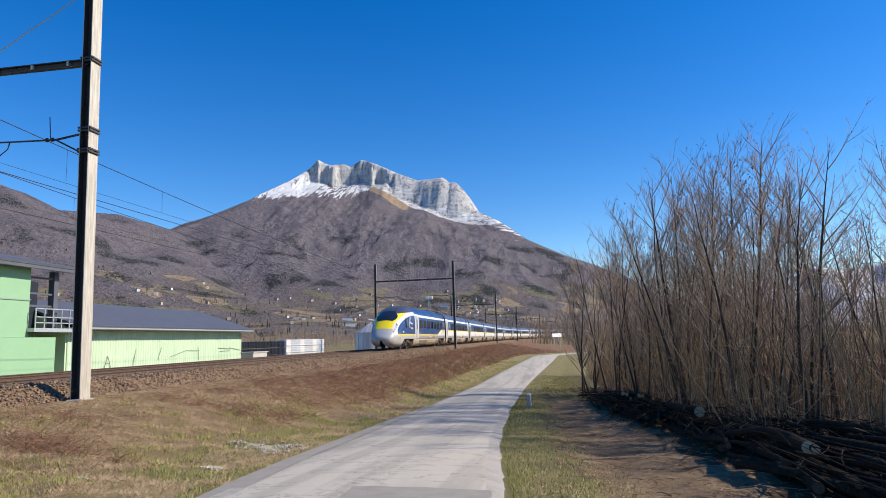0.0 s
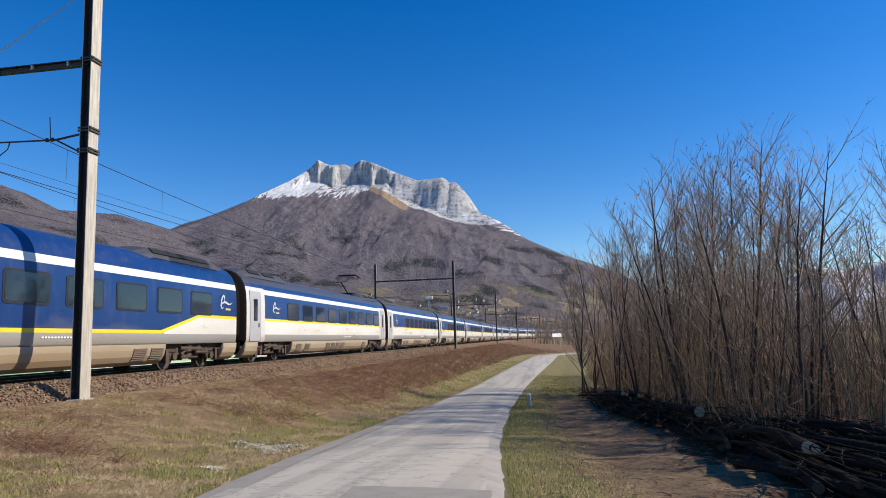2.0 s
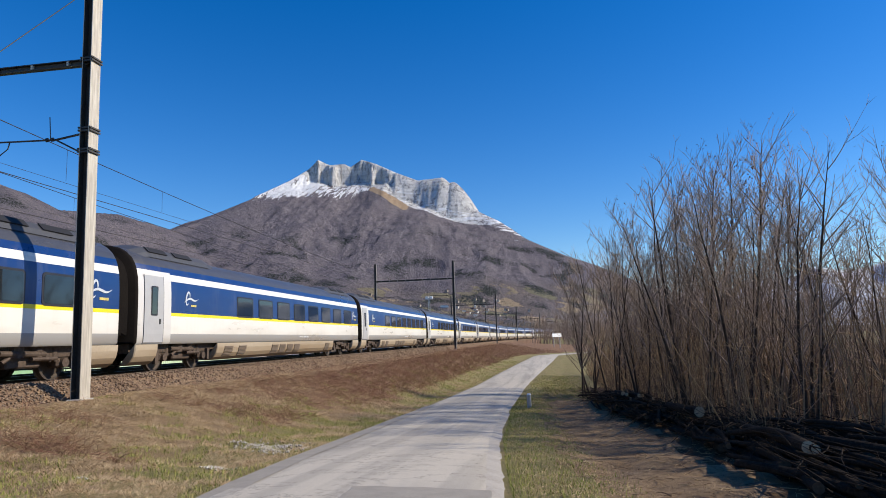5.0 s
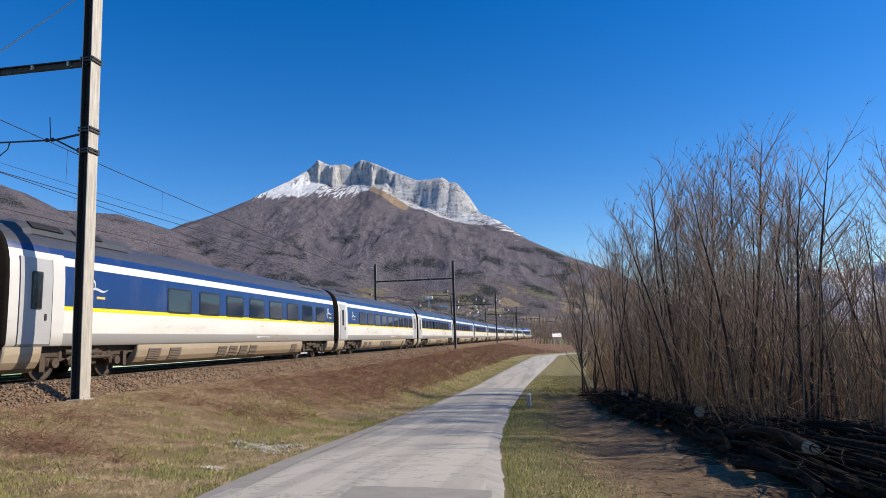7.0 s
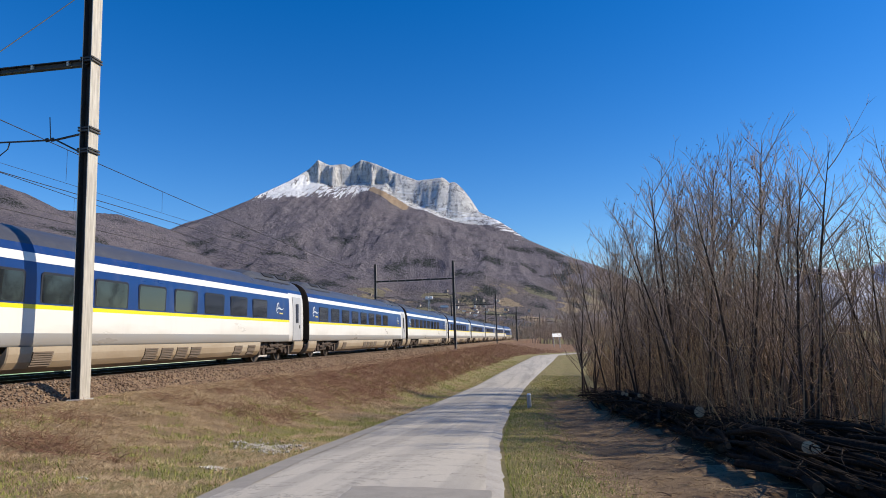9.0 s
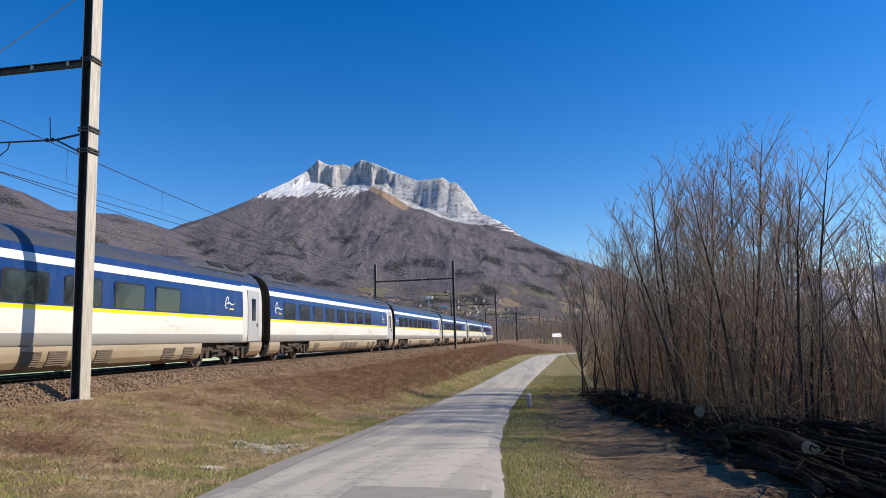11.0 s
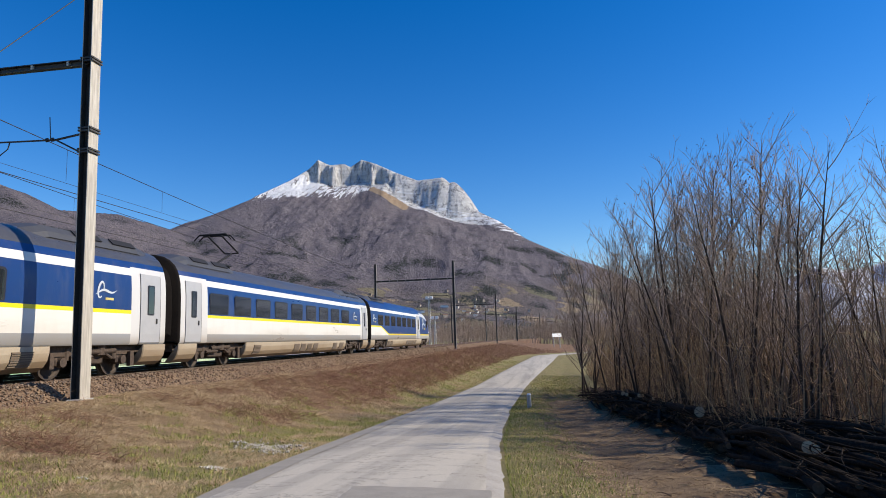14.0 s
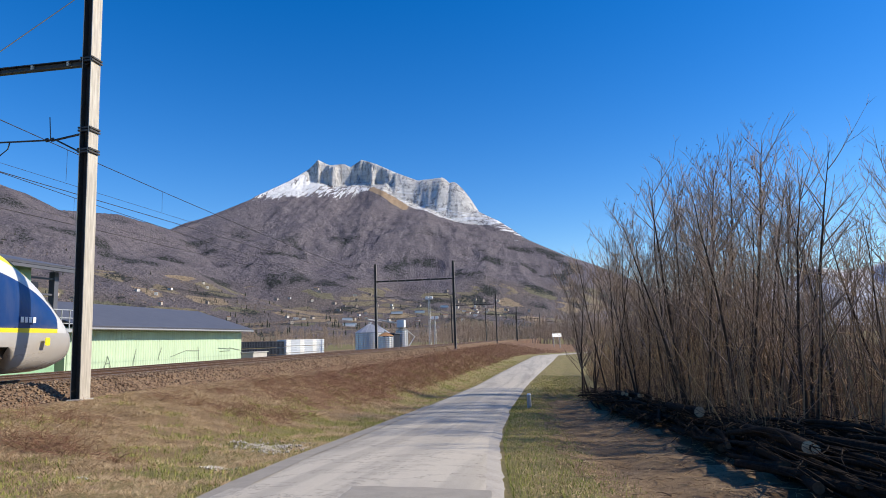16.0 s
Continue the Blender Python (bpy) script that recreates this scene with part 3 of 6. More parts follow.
def cantilever(bm, side):
    """Arm that carries the wires; side is -1 towards the line from the near mast, +1 from the far one."""
    rod(bm, (side * 0.15, 0, 6.72), (side * 0.95, 0, 6.62), 0.03)
    rod(bm, (side * 0.15, 0, 6.18), (side * 0.95, 0, 6.62), 0.022)
    rod(bm, (side * 0.15, 0, 6.15), (side * 0.17, 0, 6.75), 0.02)
    rod(bm, (side * 0.95, 0, 6.62), (side * 2.95, 0, 6.72), 0.024)
    rod(bm, (side * 1.1, 0, 6.62), (side * 1.15, 0, 7.25), 0.012)
    rod(bm, (side * 2.3, 0, 6.68), (side * 2.35, 0, 6.5), 0.016)
    rod(bm, (side * 2.35, 0, 6.5), (side * 3.0, 0, 6.06), 0.013)
    for x in (1.05, 1.2):
        rod(bm, (side * x - 0.03, 0, 6.635), (side * x + 0.03, 0, 6.64), 0.055)


def build_mast(near, steel):
    m = thing("catenary_mast", "galvanised steel H-section railway catenary mast" if near else "dark-toned steel catenary mast across the tracks", "catenary mast", "catenary masts")
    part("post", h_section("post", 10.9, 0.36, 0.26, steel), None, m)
    part("foundation", boxed(-0.21, 0.21, -0.24, 0.24, -0.5, 0.03, 0.02), M_CONC, m, "grey concrete footing")
    bm = bmesh.new()
    cantilever(bm, -1 if near else 1)
    part("cantilever_arm", bm, M_DARKSTEEL_SHADE, m, "dark steel wire-holding arm")
    for z in (6.18, 6.74, 8.62):
        bm = bmesh.new()
        collar(bm, z)
        part("clamp", bm, M_DARKSTEEL_SHADE, m)
    return m


near_mast, far_mast, dark_mast = build_mast(True, M_GALV), build_mast(False, M_SHADESTEEL), build_mast(True, M_SHADESTEEL)
tagged(dark_mast, "dark-toned steel railway catenary mast")


def set_masts():
    for k, s in enumerate(MAST_S):
        for src, off in ((near_mast, NEAR_MAST), (far_mast, FAR_MAST)):
            p, th = line_at(s, off)
            m = pose(p.x, p.y, float(ground_z(p.x, p.y)) + 0.0, 0, 0, -math.degrees(th))
            if k == 0:
                src.matrix_basis = m @ pose(0, 0, 0, 0, -0.8 if src is near_mast else 0)
            elif k == 1 and src is near_mast:
                dark_mast.matrix_basis = m
            else:
                copy_thing(dark_mast if src is near_mast else src, m)
        # beam across both tracks
        b = thing("portal_beam", "steel channel beam joining two catenary masts", "beam", "portal beams")
        p, th = line_at(s, (NEAR_MAST + FAR_MAST) / 2)
        b.matrix_basis = pose(p.x, p.y, 9.02, 0, 0, -math.degrees(th))
        half = (NEAR_MAST - FAR_MAST) / 2 - 0.14
        bm = boxed(-half, half, -0.03, 0.03, -0.09, 0.09)
        box(bm, -half, half, -0.1, -0.03, 0.06, 0.085)
        box(bm, -half, half, -0.1, -0.03, -0.085, -0.06)
        part("web", bm, M_DARKSTEEL_SHADE, b)
        for x in np.linspace(-half + 0.6, half - 0.6, 9):
            part("stiffener", boxed(x - 0.03, x + 0.03, -0.1, -0.03, -0.06, 0.06), M_GALV, b)


set_masts()


def wire_run(name, label, pts, r):
    cu = bpy.data.curves.new(name, "CURVE")
    cu.dimensions, cu.bevel_depth, cu.bevel_resolution = "3D", r, 1
    sp = cu.splines.new("POLY")
    sp.points.add(len(pts) - 1)
    for q, p in zip(sp.points, pts):
        q.co = (*p, 1)
    cu.materials.append(M_WIRE)
    ob = new(name, cu)
    return ob


def build_catenary():
    masts = [-50.0] + MAST_S + [463.5]
    for off, lab in ((NEAR_X, "copper contact and messenger wires above the nearer track"), (FAR_X, "copper contact and messenger wires above the farther track")):
        t = thing("overhead_wire", lab, "overhead wire", "overhead wires")
        mess, aux, con = [], [], []
        for a, b in zip(masts, masts[1:]):
            for f in np.linspace(0, 1, 17)[:-1]:
                s = a + (b - a) * f
                p, _ = line_at(s, off)
                zig, _ = line_at(s, off + 0.2 * (1 - 4 * abs(f - 0.5)))
                mess.append((p.x, p.y, 7.75 - 4 * f * (1 - f) * 0.75))
                aux.append((zig.x, zig.y, 6.66))
                con.append((zig.x, zig.y, 6.42))
        for nm, pts, r in (("messenger_wire", mess, 0.012), ("auxiliary_wire", aux, 0.006), ("contact_wire", con, 0.011)):
            ob = wire_run(nm, "", pts, r)
            ob.parent = t
        for a, b in zip(masts[:4], masts[1:5]):
            for i, f in enumerate(np.linspace(0.04, 0.96, 13)):
                s = a + (b - a) * f
                p, _ = line_at(s, off)
                zt = 7.75 - 4 * f * (1 - f) * 0.75
                bm = bmesh.new()
                rod(bm, (p.x, p.y, 6.66), (p.x, p.y, zt), 0.005, seg=5)
                part("dropper", bm, M_WIRE, t)
    t = thing("guy_wire", "dark guy wire from the mast head down to the ground", "guy wire")
    ob = wire_run("cable", "", [(-11.25, 14.2, 11.0), (-11.3, 11.52, 7.99), (-11.4, 5.2, 0.2)], 0.011)
    ob.parent = t


build_catenary()

# ---- the train ----
PITCH_LEN = 24.775
M_STEELDK = grainy("bogie_steel", (0.05, 0.038, 0.03), (0.14, 0.10, 0.075), 12, 0.75, 0.4)
M_STEELBLK = mat("black_pantograph_steel", (0.012, 0.011, 0.011), 0.6, 0.3)
M_WHEEL = grainy("wheel_steel", (0.055, 0.042, 0.034), (0.10, 0.08, 0.065), 10, 0.65, 0.5)
M_BELLOWS = grainy("rubber_bellows", (0.007, 0.006, 0.006), (0.016, 0.013, 0.011), 20, 0.9, spec=0.1)
M_SKIRT = mat("dusty_skirt", (0.45, 0.42, 0.37), 0.5, 0, 0.4)
n = Net(M_SKIRT)
zc = n.split()[2]
dust = n.noise(0.9, 4, 0.6, (1, 0.35, 1.5))
sc = n.mix(n.ramp(n.math("ADD", zc, n.ramp(dust, 0.3, 0.7, -0.2, 0.2)), 0.35, 0.95), (0.27, 0.195, 0.12), (0.43, 0.36, 0.265))
n.color(n.mix(n.ramp(n.noise(14, 4, 0.7), 0.45, 0.75, 0, 0.25), sc, (0.2, 0.15, 0.1)))
M_VENT = mat("vent_slats", (0.16, 0.12, 0.085), 0.7, 0.2)
M_GLASS = mat("tinted_glass", (0.012, 0.016, 0.02), 0.04, 0.0, 0.9)
M_FRAME = mat("window_rubber", (0.02, 0.02, 0.024), 0.45)
M_DOOR = grainy("door_grey_paint", (0.36, 0.36, 0.37), (0.42, 0.42, 0.42), 3, 0.35, bump=0.0)
M_ROOFBOX = grainy("roof_grey", (0.045, 0.047, 0.056), (0.065, 0.068, 0.078), 4, 0.55, bump=0.05)
M_GRILLE = mat("roof_grille", (0.02, 0.02, 0.022), 0.7, 0.3)
M_SILVER = mat("silver_paint", (0.62, 0.64, 0.67), 0.35, 0.25)
M_GOLD = mat("yellow_letter_paint", (0.75, 0.6, 0.18), 0.45)
M_WHITEP = mat("white_paint", (0.82, 0.82, 0.82), 0.4)
M_YELLOWP = mat("yellow_paint", (0.85, 0.72, 0.02), 0.35)
M_LAMPGLASS = mat("headlamp_glass", (0.55, 0.56, 0.58), 0.08, 0.1, 0.9)
BLUE, WHITE, YELLOW, GREY, ROOF = (0.007, 0.036, 0.150), (0.70, 0.68, 0.63), (0.80, 0.64, 0.012), (0.30, 0.305, 0.31), (0.060, 0.062, 0.072)


def livery(name, doors, nose):
    """Paint scheme by height and by place along the car. doors: centres of door bays; nose: whether the stripe drops to a nose at low y."""
    m = mat(name, BLUE, 0.30, 0, 0.5)
    n = Net(m)
    x, y, z = n.split()
    if nose:
        s = n.ramp(y, PITCH_LEN / 2 - 5.72, PITCH_LEN / 2 - 3.35, 1.30, 1.89)
        below = n.mix(n.math("GREATER_THAN", s, 1.34), GREY, n.mix(n.math("GREATER_THAN", z, 1.23), GREY, WHITE))
    else:
        s = 1.89
        below = n.mix(n.math("GREATER_THAN", z, 1.23), GREY, WHITE)
    dz = n.math("SUBTRACT", z, s)
    c = n.mix(n.math("GREATER_THAN", dz, -0.055), below, YELLOW)
    c = n.mix(n.math("GREATER_THAN", dz, 0.055), c, BLUE)
    c = n.mix(n.math("GREATER_THAN", z, 3.02), c, WHITE)
    c = n.mix(n.math("GREATER_THAN", z, 3.25), c, BLUE)
    roof_edge = n.math("GREATER_THAN", z, 3.47 if not nose else 3.95)
    for yd in doors:
        ay = n.math("ABSOLUTE", n.math("SUBTRACT", y, yd))
        # bay with rounded upper corners
        lim = n.math("SUBTRACT", 1.06, n.math("MULTIPLY", 2.2, n.math("POWER", n.math("MAXIMUM", n.math("SUBTRACT", 0.45, n.math("ABSOLUTE", n.math("SUBTRACT", z, 2.99))), 0.0), 2.0)))
        bay = n.math("MULTIPLY", n.math("LESS_THAN", ay, 0.98), n.math("LESS_THAN", z, 3.30))
        c = n.mix(bay, c, (0.60, 0.59, 0.57))
    if nose:
        # nose: blue arch, white band and yellow hood
        d = n.math("SUBTRACT", PITCH_LEN / 2, y)
        on = n.math("GREATER_THAN", d, 18.55)

        def ell(c0, a, b, z0=1.30):
            q = n.math("ADD", n.math("POWER", n.math("DIVIDE", n.math("SUBTRACT", d, c0), a), 2.0), n.math("POWER", n.math("DIVIDE", n.math("SUBTRACT", z, z0), b), 2.0))
            return n.math("LESS_THAN", q, 1.0)

        face = n.mix(n.math("GREATER_THAN", n.math("ADD", z, n.math("MULTIPLY", -0.35, n.math("SUBTRACT", d, 24.0))), 1.42), (0.38, 0.39, 0.40), YELLOW)
        out = n.mix(ell(18.3, 6.95, 2.20), face, (0.56, 0.565, 0.57))
        arch = n.mix(ell(18.3, 6.55, 1.82), out, BLUE)
        arch = n.mix(n.math("LESS_THAN", z, 1.355), arch, YELLOW)
        arch = n.mix(n.math("GREATER_THAN", d, 24.75), arch, out)
        arch = n.mix(n.math("LESS_THAN", z, 1.245), arch, (0.40, 0.405, 0.41))
        top = n.math("GREATER_THAN", n.math("SUBTRACT", z, n.math("MULTIPLY", n.math("MAXIMUM", n.math("SUBTRACT", d, 19.5), 0.0), -0.07)), 3.44)
        arch = n.mix(top, arch, (0.05, 0.045, 0.06))
        c = n.mix(on, c, arch)
        top2 = n.math("MULTIPLY", n.math("GREATER_THAN", z, 3.30), n.math("LESS_THAN", n.math("SUBTRACT", d, 18.55), 0.0))
        c = n.mix(roof_edge, c, (0.05, 0.055, 0.08))
    else:
        c = n.mix(roof_edge, c, ROOF)
    dirt = n.noise(0.7, 5, 0.65, (1, 0.25, 1.2))
    c = n.mix(n.ramp(n.math("ADD", z, n.ramp(dirt, 0.3, 0.7, -0.4, 0.4)), 0.7, 1.5, 0.42, 0.0), c, (0.34, 0.27, 0.19))
    c = n.mix(n.ramp(n.noise(5, 5, 0.7, (1, 0.5, 0.12)), 0.5, 0.75, 0, 0.10), c, (0.3, 0.26, 0.2))
    n.color(c)
    n.rough(n.ramp(dirt, 0.3, 0.7, 0.24, 0.42))
    return m


# half cross-section, (half width, height above rail)
SIDE = [(1.40, 0.90), (1.455, 0.96), (1.47, 1.23), (1.472, 1.7), (1.47, 2.2), (1.462, 2.6), (1.435, 2.99), (1.375, 3.28), (1.30, 3.48), (1.19, 3.66), (1.0, 3.84), (0.75, 3.98), (0.4, 4.07), (0.0, 4.10)]
SKIRT = [(1.47, 0.895), (1.46, 0.72), (1.41, 0.52), (1.30, 0.36), (1.12, 0.25), (0.95, 0.25)]
TOP_U = [0, 0.05, 0.2, 0.5, 0.9, 1.35, 1.75, 2.15, 2.6, 3.2, 4.2, 5.5, 7.0, 8.0]
TOP_Z = [0.98, 1.12, 1.30, 1.62, 1.98, 2.36, 2.68, 2.95, 3.2, 3.48, 3.80, 4.02, 4.09, 4.10]
BOT_Z = [0.9, 0.72, 0.55, 0.40, 0.30, 0.25, 0.24, 0.24, 0.24, 0.25, 0.26, 0.3, 0.3, 0.3]
WID_Z = [0.04, 0.42, 0.74, 1.0, 1.14, 1.24, 1.30, 1.345, 1.38, 1.415, 1.45, 1.468, 1.47, 1.47]


def ring(half):
    return [(x, z) for x, z in half] + [(-x, z) for x, z in reversed(half[:-1])]


def loft(name, rings, mats, smooth=True, cap=(False, True)):
    verts = [p for r in rings for p in r]
    k = len(rings[0])
    faces = [(i * k + j, i * k + j + 1, (i + 1) * k + j + 1, (i + 1) * k + j) for i in range(len(rings) - 1) for j in range(k - 1)]
    if cap[0]:
        faces.append(tuple(range(k))[::-1])
    if cap[1]:
        faces.append(tuple((len(rings) - 1) * k + j for j in range(k)))
    last = (len(rings) - 2) * (k - 1)
    idx = [1 if len(mats) > 1 and f >= last else 0 for f in range(len(faces))]
    if len(mats) > 1 and cap[0]:
        idx = [1 if f < k - 1 else v for f, v in enumerate(idx)]
    return raw(name, verts, faces, mats, idx, smooth)


def nose_point(u, f, side, grow=0.0):
    """A point of the nose u metres behind its tip; f: 0 at the bottom to 1 on the crown."""
    t, b, w = (np.interp(u, TOP_U, q) for q in (TOP_Z, BOT_Z, WID_Z))
    full = [(0.80, 0.24), (1.12, 0.27), (1.34, 0.45), (1.44, 0.7)] + SIDE[1:]
    g = f * (len(full) - 1)
    i = min(int(g), len(full) - 2)
    x = full[i][0] + (full[i + 1][0] - full[i][0]) * (g - i)
    z = full[i][1] + (full[i + 1][1] - full[i][1]) * (g - i)
    # towards the tip the section turns oval
    k = 1 - min(1.0, u / 3.5)
    zn = (z - 0.24) / 3.86
    ov = math.sqrt(max(0.0, 1 - (2 * zn - 1) ** 2))
    xx = (x / 1.47) * (1 - k) + (0.35 * x / 1.47 + 0.65 * ov) * k
    return Vector((side * xx * (w + grow), u, b + (t - b) * zn + grow * (zn - 0.3)))


def rounded_panel(w, h, r, t, seg=4):
    """Flat slab with rounded corners in the y-z plane, thick along x."""
    bm = bmesh.new()
    pts = []
    for cy, cz, a0 in ((w / 2 - r, h / 2 - r, 0), (-w / 2 + r, h / 2 - r, 90), (-w / 2 + r, -h / 2 + r, 180), (w / 2 - r, -h / 2 + r, 270)):
        for i in range(seg + 1):
            a = radians(a0 + 90 * i / seg)
            pts.append((cy + r * math.cos(a), cz + r * math.sin(a)))
    f0 = [bm.verts.new((0, y, z)) for y, z in pts]
    f1 = [bm.verts.new((t, y, z)) for y, z in pts]
    bm.faces.new(f1)
    bm.faces.new(f0[::-1])
    for i in range(len(pts)):
        j = (i + 1) % len(pts)
        bm.faces.new((f0[i], f0[j], f1[j], f1[i]))
    return bm


FRAME_ME = mesh_of("window_frame", rounded_panel(1.50, 0.86, 0.12, 0.016), M_FRAME)
PANE_ME = mesh_of("pane", rounded_panel(1.38, 0.74, 0.09, 0.010), M_GLASS)
SMALLFRAME_ME = mesh_of("window_frame", rounded_panel(0.36, 0.96, 0.05, 0.012), M_FRAME)
SMALLPANE_ME = mesh_of("pane", rounded_panel(0.28, 0.88, 0.04, 0.010), M_GLASS)


def door_mesh():
    bm = bmesh.new()
    out = []
    for x, z in [q for q in SIDE if 0.9 <= q[1] <= 3.1] + [(1.42, 3.12)]:
        out.append((x + 0.014, z))
    rows = []
    for y in (-0.52, 0.52):
        rows.append([bm.verts.new((x, y, z)) for x, z in out])
        rows.append([bm.verts.new((x - 0.05, y, z)) for x, z in out])
    for i in range(len(out) - 1):
        bm.faces.new((rows[0][i], rows[2][i], rows[2][i + 1], rows[0][i + 1]))
        bm.faces.new((rows[1][i], rows[0][i], rows[0][i + 1], rows[1][i + 1]))
        bm.faces.new((rows[2][i], rows[3][i], rows[3][i + 1], rows[2][i + 1]))
    return mesh_of("door", bm, M_DOOR)


def gap_mesh():
    bm = bmesh.new()
    for y in (-0.535, 0.535):
        for (x0, z0), (x1, z1) in zip([q for q in SIDE if q[1] <= 3.0], [q for q in SIDE if 0.95 < q[1] <= 3.0] + [(1.42, 3.13)]):
            v = [bm.verts.new(p) for p in ((x0 + 0.008, y - 0.012, z0), (x0 + 0.008, y + 0.012, z0), (x1 + 0.008, y + 0.012, z1), (x1 + 0.008, y - 0.012, z1))]
            bm.faces.new(v)
    return mesh_of("door_seal", bm, M_FRAME)


DOOR_ME, SEAL_ME = door_mesh(), gap_mesh()


def side_x(z):
    return float(np.interp(z, [q[1] for q in SIDE], [q[0] for q in SIDE]))


def put_window(car, y, z, side, frame_me, pane_me, name="window"):
    lean = math.degrees(math.atan2(side_x(z - 0.3) - side_x(z + 0.3), 0.6))
    w = part(name, frame_me, None, car)
    w.matrix_basis = Matrix.Translation((side * (side_x(z) - 0.004), y, z)) @ (pose(0, 0, 0, 0, -lean) if side > 0 else pose(0, 0, 0, 0, lean, 180))
    p = part("pane", pane_me, None, w)
    p.matrix_basis = Matrix.Translation((0.012, 0, 0))


def put_door(car, y, side):
    m = pose(0, y, 0, 0, 0, 0 if side > 0 else 180)
    d = part("door", DOOR_ME, None, car, "grey plug door with narrow window")
    d.matrix_basis = m
    part("door_seal", SEAL_ME, None, d)
    w = part("door_window", SMALLFRAME_ME, None, d)
    w.matrix_basis = Matrix.Translation((side_x(2.3) + 0.013, 0, 2.3))
    bm = rounded_panel(0.28, 0.88, 0.04, 0.010)
    bmesh.ops.translate(bm, verts=bm.verts, vec=(side_x(2.3) + 0.022, 0, 2.3))
    part("door_pane", bm, M_GLASS, d)
    bm = boxed(side_x(1.7) + 0.012, side_x(1.7) + 0.05, 0.28, 0.34, 1.55, 1.72, 0.01)
    part("handle", bm, M_DARKSTEEL_SHADE, d)


def wheel_mesh():
    bm = bmesh.new()
    prof = [(0.0, 0.10), (0.12, 0.10), (0.14, 0.05), (0.36, 0.04), (0.40, 0.08), (0.46, 0.08), (0.46, -0.04), (0.49, -0.06), (0.49, -0.08), (0.40, -0.08), (0.36, -0.03), (0.0, -0.03)]
    seg = 24
    rows = [[bm.verts.new((x, r * math.cos(2 * math.pi * i / seg), r * math.sin(2 * math.pi * i / seg))) for i in range(seg)] for r, x in prof[1:-1]]
    for a, b in zip(rows, rows[1:]):
        for i in range(seg):
            bm.faces.new((a[i], a[(i + 1) % seg], b[(i + 1) % seg], b[i]))
    bm.faces.new(rows[0])
    bm.faces.new(rows[-1][::-1])
    bmesh.ops.recalc_face_normals(bm, faces=bm.faces)
    return mesh_of("wheel", bm, M_WHEEL)


WHEEL_ME = wheel_mesh()


def bogie_mesh():
    bm = bmesh.new()
    for s in (-1, 1):
        box(bm, s * 1.02 - 0.09, s * 1.02 + 0.09, -1.75, 1.75, 0.50, 0.66, 0.03)
        box(bm, s * 1.02 - 0.1, s * 1.02 + 0.1, -0.55, 0.55, 0.36, 0.56, 0.04)
        for y in (-1.25, 1.25):
            box(bm, s * 1.06 - 0.13, s * 1.06 + 0.13, y - 0.2, y + 0.2, 0.34, 0.58, 0.05)
            rod(bm, (s * 1.14, y, 0.46), (s * 1.28, y, 0.46), 0.13, seg=14)
            rod(bm, (s * 1.1, y * 0.78, 0.5), (s * 1.1, y * 0.78, 0.86), 0.10, seg=12)
            rod(bm, (s * 1.2, y * 0.62, 0.52), (s * 1.2, y * 0.2, 0.78), 0.05)
        rod(bm, (s * 1.22, -0.9, 0.74), (s * 1.22, 0.55, 0.70), 0.075, seg=12)
        rod(bm, (s * 1.24, 0.1, 0.58), (s * 1.24, 0.95, 0.58), 0.05)
        rod(bm, (s * 1.08, -0.3, 0.62), (s * 1.08, -0.3, 0.9), 0.22, seg=16)
        rod(bm, (s * 1.08, 0.35, 0.62), (s * 1.08, 0.35, 0.9), 0.20, seg=16)
        box(bm, s * 1.2 - 0.06, s * 1.2 + 0.06, -1.78, -1.6, 0.25, 0.7)
        box(bm, s * 1.2 - 0.05, s * 1.2 + 0.05, 1.55, 1.7, 0.3, 0.72)
    box(bm, -1.1, 1.1, -0.3, 0.3, 0.45, 0.75)
    for y in (-1.25, 1.25):
        rod(bm, (-1.0, y, 0.46), (1.0, y, 0.46), 0.09)
    return mesh_of("bogie_frame", bm, M_STEELDK)


BOGIE_ME = bogie_mesh()


def put_bogie(car, y):
    b = part("bogie", BOGIE_ME, None, car, "dark steel bogie with springs and dampers")
    b.matrix_basis = pose(0, y, 0)
    for yy in (-1.25, 1.25):
        for s in (-1, 1):
            w = part("wheel", WHEEL_ME, None, b)
            w.matrix_basis = pose(s * 0.76, yy, 0.46, 0, 0, 0 if s > 0 else 180)


